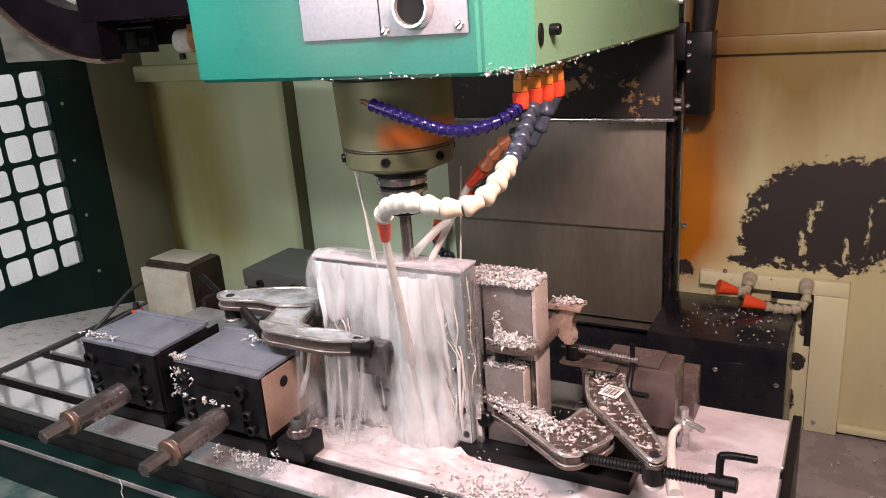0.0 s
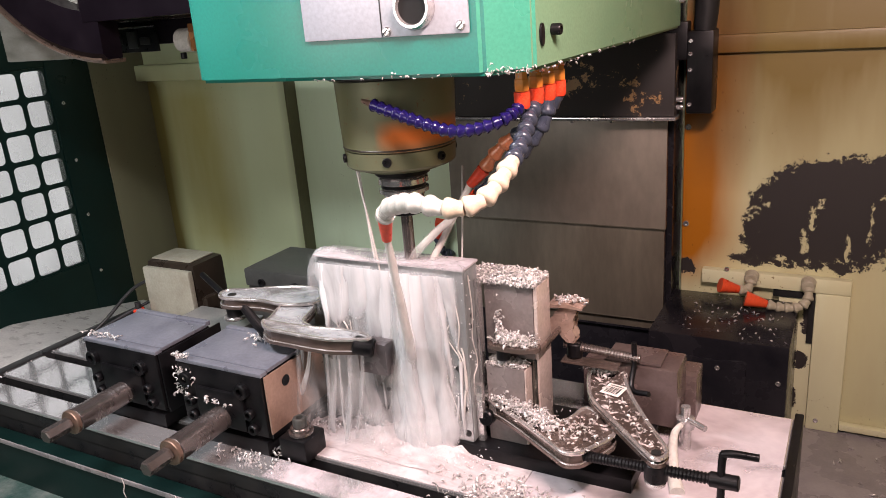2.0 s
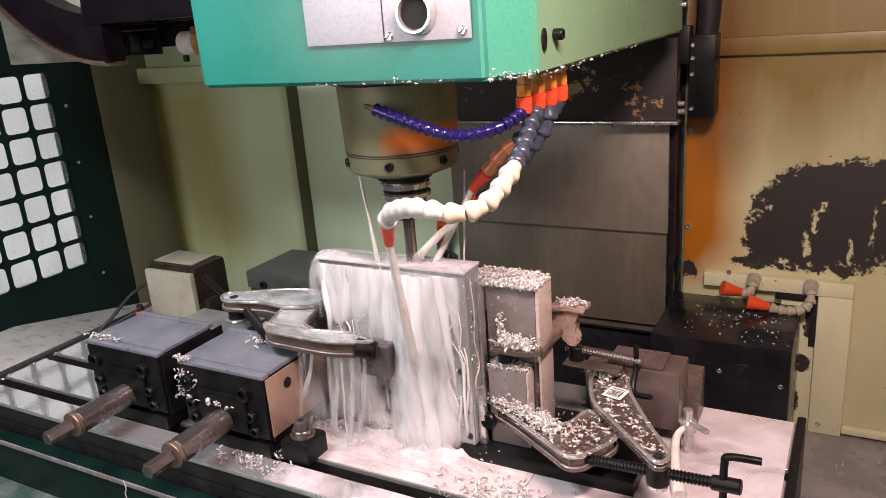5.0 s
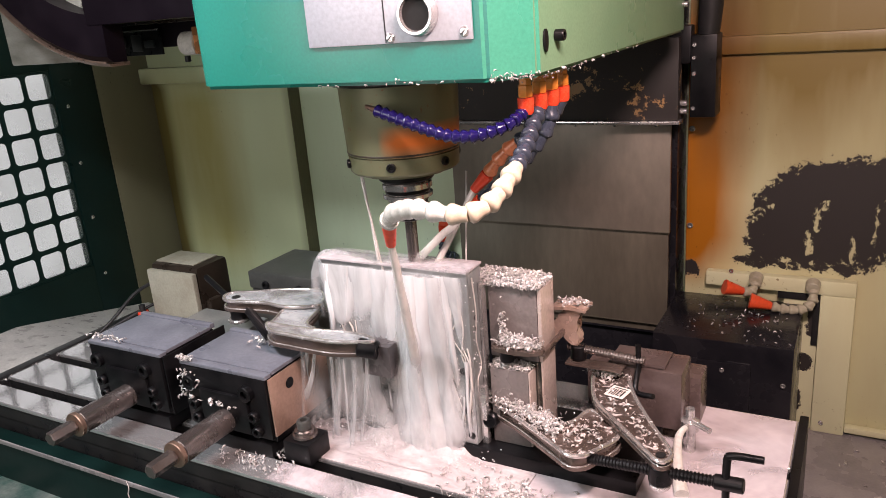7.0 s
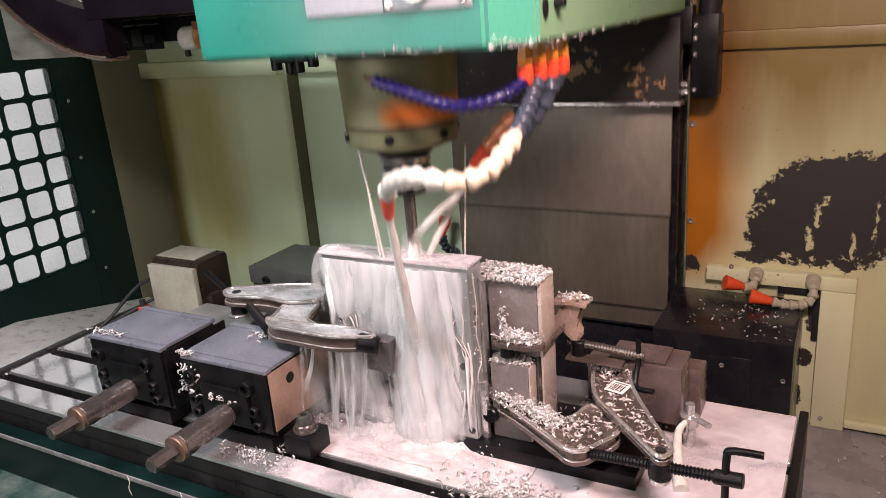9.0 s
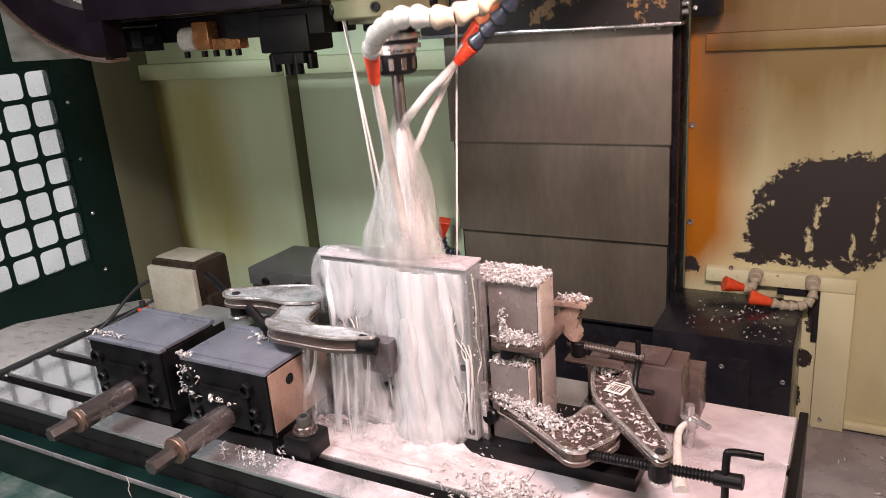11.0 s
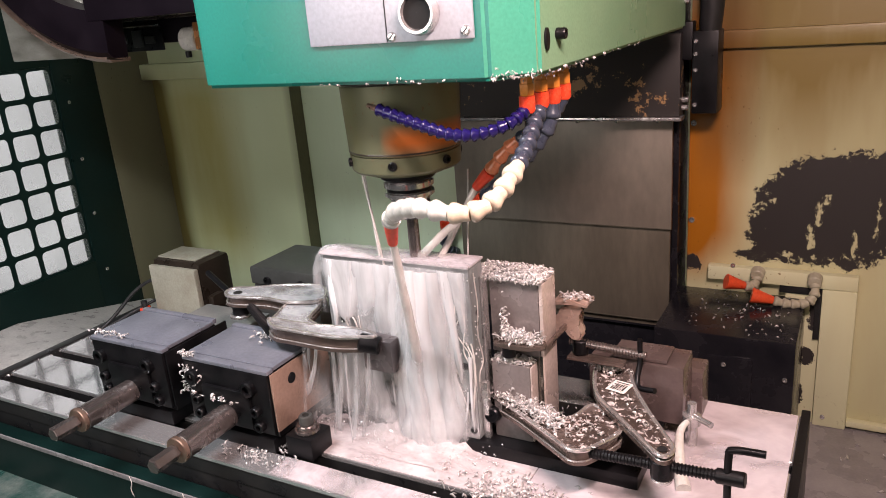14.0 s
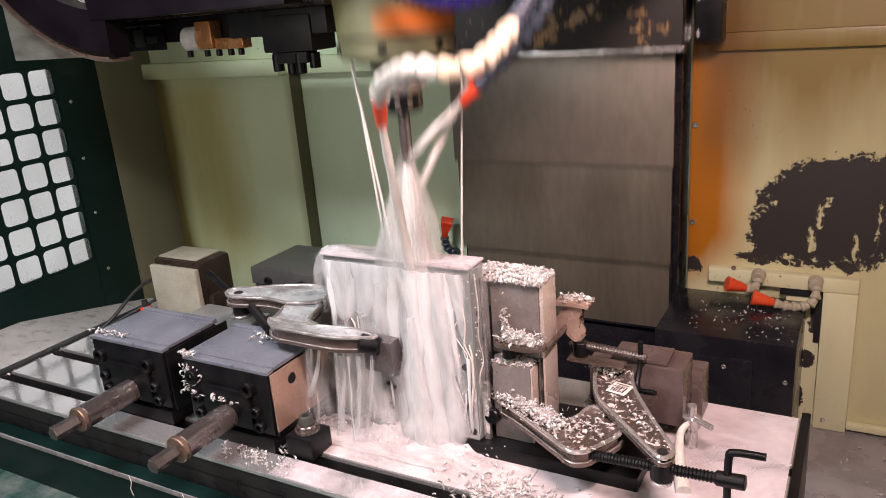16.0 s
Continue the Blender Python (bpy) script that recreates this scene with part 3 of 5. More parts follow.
for y0, y1 in edges:
    part("strip", box(TX0, TX1, y0, y1, -0.007, 0.0, 0.0012, 1), M_TABLE, table)
    # the ribs under the strips are coloured near black
    part("rib", box(TX0 + 0.001, TX1 - 0.001, y0 + 0.001, y1 - 0.001, -0.030, -0.0072, 0.001, 1), M_SLOT, table)
part("bed", box(TX0 + 0.002, TX1 - 0.002, -0.166, 0.222, -0.085, -0.0302, 0.003), M_SLOT, table)
part("end_plate", box(TX1 + 0.0005, TX1 + 0.012, -0.19, 0.235, -0.20, 0.004, 0.002), M_BLACK, table, "dark end plate")
part("end_rail", box(TX0 - 0.022, TX0 - 0.0005, -0.172, 0.226, -0.085, 0.003, 0.002), M_SLOT, table, "dark end rail")
part("front_apron", box(-1.0, TX1 + 0.012, -0.195, -0.1685, -0.20, -0.051, 0.004), M_DARKGREEN, table, "dark green table apron")
# pale strip added to paint the highlight along the apron's top edge
part("apron_highlight", box(-1.0, TX1 + 0.012, -0.1975, -0.1953, -0.058, -0.050, 0.0008), M_TRAYGREY, table, "pale strip painting the edge highlight")
part("pool", box(0.17, TX1 - 0.003, -0.165, 0.22, 0.0002, 0.0012), M_FILMPINK, table, "milky coolant film")
part("pool", box(-0.16, 0.169, -0.166, -0.126, 0.0002, 0.0012), M_POOL, table, "milky coolant film")
part("pool", box(-0.15, 0.169, -0.099, -0.023, 0.0002, 0.0014), M_FOAM, table, "milky coolant film")


# ---------------------------------------------------------------- vises
def make_vise(flank):
    v = thing("machine_vise", "blackened steel machine vise with blue-grey top bolted to the table", "vise", "twin vises")
    w, d, h = 0.157, 0.106, 0.129
    part("base", box(0.012, w - 0.006, -0.004, 0.26, 0.0, 0.022, 0.002), M_BLACK, v)
    part("rear_body", box(0.004, w - 0.004, d + 0.001, 0.235, 0.0225, 0.088, 0.003), M_GREYTOP, v)
    part("body", box(0.0, w, 0.004, d, 0.023, h - 0.006, 0.002), M_BLACK, v)
    part("top_plate", box(-0.001, w + 0.001, 0.010, d - 0.007, h - 0.0058, h, 0.0015), M_VISETOP, v, "ground top plate coloured blue-grey for reflected light")
    part("front_lip", box(-0.001, w + 0.001, -0.004, 0.0095, h - 0.0075, h - 0.0015, 0.0015), M_VISETOP, v)
    part("rear_lip", box(-0.001, w + 0.001, d - 0.0065, d + 0.003, h - 0.005, h + 0.003, 0.0015), M_VISETOP, v)
    part("front_plate", box(0.001, w - 0.001, -0.004, 0.0035, 0.030, h - 0.008, 0.0015), M_BLACK, v)
    part("flank_plate", box(w + 0.0005, w + 0.0035, 0.0, d + 0.02, 0.034, h - 0.008, 0.001), flank, v, "machined steel flank")
    part("flank_slot", box(w - 0.010, w + 0.002, 0.050, d + 0.015, 0.0225, 0.0330, 0.001), M_SLOT, v)
    part("plug", rod((w + 0.0035, 0.040, 0.099), (w + 0.0050, 0.040, 0.099), 0.008, 20, chamfer=0.0008), M_BLACK, v)
    part("screw_nut", box(0.034, w - 0.034, -0.010, -0.0042, 0.034, 0.092, 0.004), M_BLACK, v)
    part("shaft", rod((w / 2, -0.004, 0.050), (w / 2, -0.098, 0.050), 0.0178, 28, chamfer=0.001), M_SHAFT, v, "worn bright steel spindle")
    part("collar", rod((w / 2, -0.0985, 0.050), (w / 2, -0.106, 0.050), 0.0186, 28, chamfer=0.0012), M_COPPER, v, "copper-coloured collar")
    part("hexagon_end", rod((w / 2, -0.1065, 0.050), (w / 2, -0.146, 0.050), 0.0105, 6, chamfer=0.0015), M_SHAFT, v, "hexagon drive end")
    for x, z, r in ((0.018, 0.098, 0.0115), (w - 0.034, 0.098, 0.0115), (0.020, 0.064, 0.008), (0.022, 0.042, 0.008), (w - 0.026, 0.064, 0.008), (w - 0.022, 0.042, 0.008)):
        part("cap_screw", mesh_from(socket_bolt_mesh(r, 0.009), "cap_screw", M_BLACK, 40), None, v, at=pose(x, -0.004, z, 90, 0, 0))
    return v


make_vise(M_VISESIDE).matrix_basis = pose(-0.332, -0.122, 0.0)
# this twin's flank is coloured black to paint its dark side
make_vise(M_BLACK).matrix_basis = pose(-0.534, -0.120, 0.0)

stud = thing("hold_down_stud", "black hold-down lug with washer and nut beside the vise", "clamp bolt", at=pose(-0.141, -0.099, 0) @ Matrix.Diagonal((0.86, 0.86, 0.88, 1)))
part("lug", box(-0.026, 0.026, -0.026, 0.026, 0.0, 0.036, 0.003), M_BLACK, stud)
part("washer", lathe([(0.009, 0.0362), (0.020, 0.0362), (0.021, 0.038), (0.020, 0.041), (0.009, 0.041)], 24), M_SHAFT, stud)
part("nut", lathe([(0.0165, 0.0412), (0.0165, 0.047), (0.015, 0.049)], 24), M_SHAFT, stud)
part("stud_end", mesh_from(socket_bolt_mesh(0.0115, 0.014), "stud_end", M_GREYCAST, 40), None, stud, at=pose(0, 0, 0.0492))

# rear boxes on the table
motor = thing("motor_cover", "stained grey sheet-metal motor cover at the back of the table", "motor")
part("front_cover", box(-0.716, -0.592, 0.150, 0.162, 0.0, 0.132, 0.003), M_MOTOR, motor)
part("hood", box(-0.718, -0.590, 0.1625, 0.245, 0.0, 0.142, 0.010), M_MOTORDARK, motor, "dark brown hood")
part("top_plate", box(-0.710, -0.606, 0.172, 0.236, 0.1422, 0.145, 0.001), M_MOTOR, motor)
part("bracket", box(-0.589, -0.575, 0.17, 0.20, 0.0, 0.075, 0.003), M_MOTORDARK, motor)
box2 = thing("junction_box", "dark grey cast box with two screws behind the workpiece", "box")
part("body", box(-0.442, -0.300, 0.150, 0.275, 0.0, 0.124, 0.003), M_GREYCAST, box2)
part("lid", box(-0.445, -0.297, 0.147, 0.280, 0.1245, 0.157, 0.004), M_GREYCAST, box2)
for x in (-0.405, -0.330):
    part("screw", mesh_from(socket_bolt_mesh(0.008, 0.004), "screw", M_BLACK, 40), None, box2, at=pose(x, 0.147, 0.134, 90, 0, 0))
tagged(part("cable", tube([(-0.80, 0.05, 0.004), (-0.79, 0.10, 0.03), (-0.765, 0.15, 0.075), (-0.722, 0.17, 0.10)], 0.0035), M_RUBBER), "thin black cable to the motor", "cable", "cables")
tagged(part("cable", tube([(-0.81, 0.06, 0.004), (-0.76, 0.12, 0.035), (-0.735, 0.17, 0.05), (-0.722, 0.18, 0.05)], 0.003), M_RUBBER), "thin black cable to the motor", "cable", "cables")
gland = thing("cable_gland", "red and black cable gland beside the motor", "connector", at=pose(-0.745, 0.145, 0))
part("stem", lathe([(0.010, 0), (0.010, 0.030), (0.006, 0.034), (0.006, 0.055)], 16), M_RUBBER, gland)
part("ring", lathe([(0.010, 0.034), (0.0112, 0.036), (0.0112, 0.040), (0.010, 0.042)], 16), M_RED, gland, "red ring")

# ---------------------------------------------------------------- fixture and workpiece
fixture = thing("fixture_base", "dark steel base plate under the workpiece", "fixture")
part("slab", box(-0.17, 0.297, -0.024, 0.115, 0.0005, 0.020, 0.002), M_BLACK, fixture)
part("stop_bar", box(0.088, 0.0975, -0.012, -0.003, 0.0205, 0.104, 0.001), M_STEEL, fixture, "bright stop bar")
part("rear_body", box(0.222, 0.322, 0.108, 0.168, 0.0205, 0.104, 0.003), M_BLOCKDARK, fixture, "brown oily steel body")
part("rear_step", box(0.175, 0.336, 0.1685, 0.215, 0.0005, 0.070, 0.003), M_BLOCKDARK, fixture)
part("rear_lid", box(0.226, 0.300, 0.112, 0.160, 0.1045, 0.110, 0.002), M_BLOCKDARK, fixture)

work = thing("aluminium_workpiece", "wet milled aluminium plate with drilled holes standing upright", "workpiece")
WX0, WX1, WZ0, WZ1 = -0.138, 0.0855, 0.021, 0.2635


part("plate", box(WX0, WX1, -0.020, 0.020, WZ0, WZ1, 0.0015), M_ALU, work)
part("edge_face", box(WX1 + 0.0002, WX1 + 0.0012, -0.0185, 0.0055, WZ0 + 0.002, WZ1 - 0.002, 0.0003, 1), M_EDGE, work, "milled grey edge")
part("edge_strip", box(WX1 + 0.0005, WX1 + 0.006, 0.006, 0.0198, WZ0, WZ1 - 0.02, 0.001), M_STEEL, work)
# shallow dishes on the face, coloured dark for the shade inside drilled holes
hole = mesh_from(lathe([(0.0048, 0.0), (0.0048, 0.0009), (0.0038, 0.0011), (0.0034, 0.0003), (0.0001, 0.0003)], 18, cap=False), "bore", M_SLOT, 40)
hole_small = mesh_from(lathe([(0.0034, 0.0), (0.0034, 0.0008), (0.0026, 0.0010), (0.0022, 0.0003), (0.0001, 0.0003)], 14, cap=False), "bore", M_SLOT, 40)
for x, z, big in ((-0.119, 0.222, 1), (-0.062, 0.215, 1), (-0.115, 0.170, 1), (-0.055, 0.168, 1), (-0.046, 0.190, 0), (-0.046, 0.176, 0), (0.030, 0.194, 0), (0.030, 0.178, 0), (0.068, 0.190, 1),
                  (0.004, 0.215, 1), (0.038, 0.130, 1), (0.072, 0.128, 1), (-0.052, 0.082, 0), (-0.042, 0.078, 0), (-0.095, 0.068, 1), (-0.093, 0.100, 0), (-0.05, 0.048, 1), (0.042, 0.075, 1), (0.075, 0.070, 1), (0.04, 0.040, 0), (0.078, 0.034, 1), (-0.128, 0.125, 0)):
    part("bore", hole if big else hole_small, None, work, at=pose(x, -0.0201, z, 90, 0, 0))
for y, z in ((-0.006, 0.200), (-0.006, 0.185), (0.008, 0.160), (-0.004, 0.060), (-0.004, 0.045)):
    part("bore", hole_small, None, work, at=pose(WX1 + 0.0013, y, z, 0, 90, 0))

block = thing("clamping_block", "grey steel block heaped with bright chips beside the workpiece", "block")
part("body", box(0.0925, 0.160, 0.022, 0.068, 0.135, 0.236, 0.002), M_BLOCK, block)
part("foot", box(0.0925, 0.162, 0.024, 0.070, 0.021, 0.1348, 0.002), M_FOOT, block, "polished dark foot")
part("flank", box(0.1605, 0.1655, 0.0225, 0.0675, 0.1362, 0.235, 0.0008), M_BLOCKSIDE, block, "steel flank coloured bright for caught light")
part("foot_flank", box(0.1625, 0.1655, 0.0225, 0.0675, 0.022, 0.1358, 0.0008), M_BLOCKSIDE, block, "steel flank coloured bright for caught light")
low = thing("support_block", "small grey steel block with chips on top", "block")
part("body", box(0.100, 0.153, 0.000, 0.0215, 0.0205, 0.130, 0.002), M_BLOCK, low)
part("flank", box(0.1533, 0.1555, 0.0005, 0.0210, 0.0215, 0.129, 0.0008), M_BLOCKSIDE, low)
tagged(part("jaw_pad", box(-0.070, -0.024, -0.046, -0.0205, 0.112, 0.158, 0.003), M_GREYPAD), "grey steel jaw pad pressed on the workpiece", "jaw")


# ---------------------------------------------------------------- screw clamps
def threaded(a, b, r, pitch=0.004):
    length = (Vector(b) - Vector(a)).length
    n = int(length / pitch)
    prof = []
    for i in range(n):
        prof += [(r, i * pitch), (r, i * pitch + pitch * 0.4), (r * 0.82, i * pitch + pitch * 0.6), (r * 0.82, i * pitch + pitch * 0.9)]
    prof.append((r * 0.8, n * pitch))
    m = lathe(prof, 12)
    m.transform(along(a, b))
    return m


def inset(outline, d):
    """The outline moved inwards by d."""
    n = len(outline)
    turn = sum(outline[i][0] * outline[(i + 1) % n][1] - outline[(i + 1) % n][0] * outline[i][1] for i in range(n))
    sgn = 1 if turn > 0 else -1
    out = []
    for i in range(n):
        p, a, c = Vector(outline[i]), Vector(outline[i - 1]), Vector(outline[(i + 1) % n])
        e, f = (p - a).normalized(), (c - p).normalized()
        m = (Vector((-e.y, e.x)) + Vector((-f.y, f.x))) * sgn
        m.normalize()
        out.append(tuple(p + m * d))
    return out


def rounded(outline, per=4):
    pts = [(x, y, 0) for x, y in outline]
    path = smooth_path([pts[-1]] + pts + pts[:2], per)[per:-per - 1]
    return [(p.x, p.y) for p in path]


def forged(parent, name, outline, z0, z1, m, film=M_FILM):
    """A forged arm: a recessed web with a raised round rim above and a flange below, wet on top."""
    line = rounded(outline)
    core = prism(inset(line, 0.0045), z0 + 0.002, z1 - 0.0030)
    merge(core, prism(line, z0, z0 + 0.0045))
    ob = part(name, core, m, parent)
    for z, r in ((z1 - 0.0030, 0.0029), (z0 + 0.0040, 0.0016)):
        ring = [(x, y, z) for x, y in inset(line, 0.0022)]
        part("rim", tube(ring + ring[:1], r, 8, 1), M_RIM, ob, "bright worn rim")
    part("wet_film", prism(inset(line, 0.0040), z1 - 0.0029, z1 - 0.0019), film, ob, "milky coolant film")
    return ob


left_clamp = thing("screw_clamp", "wet forged steel screw clamp lying over the vise", "clamp", "screw clamps")
forged(left_clamp, "upper_arm", [(-0.366, 0.006), (-0.345, -0.001), (-0.287, 0.010), (-0.240, 0.008), (-0.196, 0.028), (-0.205, 0.062), (-0.240, 0.085), (-0.300, 0.068), (-0.335, 0.048), (-0.366, 0.036), (-0.375, 0.021)], 0.150, 0.170, M_CLAMP, M_MILKFILM)
forged(left_clamp, "web", [(-0.246, 0.018), (-0.198, 0.036), (-0.176, -0.020), (-0.150, -0.036), (-0.180, -0.060), (-0.206, -0.064), (-0.228, -0.050), (-0.236, -0.025)], 0.151, 0.165, M_CLAMP, M_MILKFILM)
forged(left_clamp, "lower_arm", [(-0.229, -0.048), (-0.205, -0.071), (-0.167, -0.074), (-0.100, -0.074), (-0.060, -0.062), (-0.042, -0.054), (-0.046, -0.044), (-0.066, -0.038), (-0.098, -0.038), (-0.145, -0.045), (-0.190, -0.047)], 0.146, 0.170, M_CLAMP, M_MILKFILM)
part("boss", rod((-0.347, 0.016, 0.130), (-0.347, 0.016, 0.1495), 0.013, 20, chamfer=0.001), M_BLACK, left_clamp)
part("boss_plate", rod((-0.347, 0.016, 0.1285), (-0.347, 0.016, 0.1335), 0.018, 24, chamfer=0.001), M_STEEL, left_clamp)
part("eye", rod((-0.347, 0.016, 0.1665), (-0.347, 0.016, 0.1690), 0.007, 18), M_SLOT, left_clamp)
part("spindle", threaded((-0.350, 0.030, 0.154), (-0.232, -0.042, 0.140), 0.0075), M_BLACK, left_clamp)
part("cross_bar", rod((-0.470, 0.075, 0.168), (-0.368, 0.034, 0.146), 0.005, 12), M_BLACK, left_clamp)
part("anvil", rod((-0.066, -0.056, 0.158), (-0.040, -0.047, 0.152), 0.013, 20, chamfer=0.002), M_BLACK, left_clamp)

front_clamp = thing("screw_clamp", "forged steel screw clamp covered with chips, L-bent handle", "clamp", "screw clamps")
forged(front_clamp, "jaw_arm", [(0.092, 0.006), (0.086, 0.024), (0.096, 0.034), (0.123, 0.020), (0.188, -0.013), (0.211, -0.004), (0.226, 0.032), (0.276, -0.010), (0.257, -0.062), (0.245, -0.076), (0.230, -0.078), (0.206, -0.063), (0.143, -0.022)], 0.056, 0.078, M_CLAMP)
forged(front_clamp, "long_arm", [(0.210, 0.122), (0.237, 0.127), (0.255, 0.106), (0.273, 0.065), (0.307, 0.008), (0.343, -0.046), (0.346, -0.064), (0.338, -0.074), (0.326, -0.069), (0.302, -0.045), (0.267, -0.009), (0.231, 0.029), (0.214, 0.067), (0.205, 0.105)], 0.0785, 0.092, M_CLAMP)
part("lower_plate", prism(rounded([(0.325, -0.070), (0.338, -0.075), (0.346, -0.062), (0.336, -0.045), (0.322, -0.055)]), 0.051, 0.056, 0.001), M_STEEL, front_clamp)
part("boss", rod((0.334, -0.060, 0.0565), (0.334, -0.060, 0.078), 0.0135, 20, chamfer=0.001), M_BLACK, front_clamp)
part("eye", rod((0.334, -0.060, 0.0885), (0.334, -0.060, 0.0906), 0.0055, 18), M_SLOT, front_clamp)
part("anvil", rod((0.100, 0.006, 0.052), (0.100, -0.012, 0.056), 0.0105, 18, chamfer=0.002), M_BLACK, front_clamp)
part("spindle", threaded((0.243, -0.058, 0.064), (0.418, -0.066, 0.076), 0.0065), M_BLACK, front_clamp)
part("spindle_head", rod((0.392, -0.065, 0.0745), (0.422, -0.0665, 0.0765), 0.0085, 16, chamfer=0.001), M_BLACK, front_clamp)
part("handle", tube([(0.404, -0.066, 0.005), (0.404, -0.066, 0.05), (0.404, -0.066, 0.100), (0.409, -0.066, 0.110), (0.440, -0.066, 0.112)], 0.0042), M_BLACK, front_clamp, "L-bent black handle bar")
paper = part("paper_label", box(-0.013, 0.013, -0.014, 0.014, 0.0, 0.0004), M_LABEL, front_clamp, "small white printed label", at=pose(0.252, 0.060, 0.0904, 0, 0, -12))
part("label_print", box(-0.009, 0.009, 0.0085, 0.0105, 0.0005, 0.0007), M_BLACK, paper)
for i in range(6):
    part("label_print", box(-0.009 + 0.0031 * i, -0.0075 + 0.0031 * i + 0.0006 * (i % 2), -0.010, 0.006, 0.0005, 0.0007), M_BLACK, paper)

rear_clamp = thing("screw_clamp", "brown forged clamp with threaded spindle behind the block", "clamp", "screw clamps")


def upright(outline, y0, y1, bevel):
    m = prism(outline, -y1, -y0, bevel)
    m.transform(Matrix.Rotation(math.pi / 2, 4, "X"))
    return m


part("jaw", upright(rounded([(0.140, 0.120), (0.130, 0.127), (0.148, 0.156), (0.165, 0.174), (0.172, 0.186), (0.194, 0.184), (0.190, 0.172), (0.185, 0.156), (0.192, 0.138), (0.185, 0.129), (0.174, 0.132), (0.167, 0.150), (0.155, 0.131)], 3), 0.092, 0.112, 0.003), M_RUSTCLAMP, rear_clamp)
part("top_flange", upright([(0.150, 0.181), (0.154, 0.187), (0.181, 0.192), (0.203, 0.187), (0.201, 0.182), (0.180, 0.186)], 0.086, 0.118, 0.001), M_RUSTCLAMP, rear_clamp)
part("pad", rod((0.187, 0.100, 0.110), (0.187, 0.100, 0.130), 0.0105, 18, chamfer=0.001), M_BLACK, rear_clamp)
part("front_arm", prism(rounded([(0.108, -0.004), (0.108, 0.014), (0.150, 0.0205), (0.168, 0.0205), (0.172, 0.004), (0.150, -0.006)]), 0.155, 0.161, 0.001), M_CLAMP, rear_clamp)
part("anvil", rod((0.124, 0.004, 0.1400), (0.124, 0.004, 0.1548), 0.009, 16, chamfer=0.001), M_BLACK, rear_clamp)
part("side_bar", box(0.1660, 0.171, 0.016, 0.098, 0.147, 0.1545, 0.0015), M_CLAMP, rear_clamp)
part("spindle", threaded((0.172, 0.100, 0.126), (0.276, 0.100, 0.120), 0.006), M_SHAFT, rear_clamp)
part("handle", tube([(0.268, 0.098, 0.143), (0.268, 0.098, 0.110), (0.270, 0.080, 0.085), (0.295, 0.068, 0.088)], 0.0036), M_BLACK, rear_clamp)
part("lower_bar", box(0.172, 0.250, 0.083, 0.104, 0.1050, 0.1085, 0.001), M_CLAMP, rear_clamp)

valve = thing("drain_cock", "small wet steel drain cock with a pale hose on the table", "valve", at=pose(0.335, 0.100, 0))
part("stem", lathe([(0.008, 0.0), (0.008, 0.03), (0.012, 0.032), (0.012, 0.045), (0.006, 0.047), (0.006, 0.062)], 16), M_STEEL, valve)
part("lever", rod((0, 0, 0.045), (0.028, -0.02, 0.046), 0.004), M_STEEL, valve)
part("hose", tube([(0, 0, 0.04), (-0.008, -0.03, 0.035), (0.0, -0.07, 0.012), (0.012, -0.105, 0.004)], lambda s: 0.003 + 0.006 * s), M_WHITE, valve, "pale hose")


# ---------------------------------------------------------------- chips
def chips(name, count, place, size, label, seed, parent=None):
    rnd = random.Random(seed)
    b = bmesh.new()
    for _ in range(count):
        p, nrm = place(rnd)
        s = size * rnd.uniform(0.6, 1.7)
        m = Matrix.Translation(p) @ Euler((rnd.uniform(-0.9, 0.9), rnd.uniform(-0.9, 0.9), rnd.uniform(0, 6.28))).to_matrix().to_4x4()
        turns, w = rnd.uniform(0.4, 1.3), s * rnd.uniform(0.40, 0.65)
        r = s * rnd.uniform(0.25, 0.5)
        prev = None
        for k in range(6):
            a = turns * math.pi * k / 5
            c = Vector((s * (k / 5 - 0.5), r * math.cos(a), r * math.sin(a)))
            q = [b.verts.new(m @ (c + Vector((0, 0, -w / 2)))), b.verts.new(m @ (c + Vector((w * 0.5, 0.25 * w, w / 2))))]
            if prev:
                b.faces.new((prev[0], prev[1], q[1], q[0]))
            prev = q
    ob = part(name, b, M_CHIP, parent, smooth=60)
    sol = ob.modifiers.new("thickness", "SOLIDIFY")
    sol.thickness = 0.0004
    if parent is not None:
        return tagged(ob, label, "", "", "stuff")
    return tagged(ob, label, "chips", "", "stuff")


def heap(x0, x1, y0, y1, z, h):
    def place(r):
        x, y = r.uniform(x0, x1), r.uniform(y0, y1)
        u = 1 - max(abs((x - (x0 + x1) / 2) / (x1 - x0) * 2), abs((y - (y0 + y1) / 2) / (y1 - y0) * 2)) ** 3
        return Vector((x, y, z + r.uniform(0.1, 1) * h * (0.3 + 0.7 * u))), None
    return place


def spot(x, y, z, sx, sy, h):
    def place(r):
        return Vector((r.gauss(x, sx), r.gauss(y, sy), z + abs(r.gauss(0, h)))), None
    return place


chips("chips_on_block", 2600, heap(0.064, 0.165, 0.016, 0.068, 0.2365, 0.012), 0.0033, "bright curled aluminium chips heaped on the block", 1)
chips("chips_on_step", 620, spot(0.138, 0.008, 0.1615, 0.012, 0.005, 0.006), 0.0035, "bright curled aluminium chips", 2)
chips("chips_on_step", 60, spot(0.116, 0.010, 0.168, 0.003, 0.003, 0.016), 0.0036, "bright curled aluminium chips", 22)
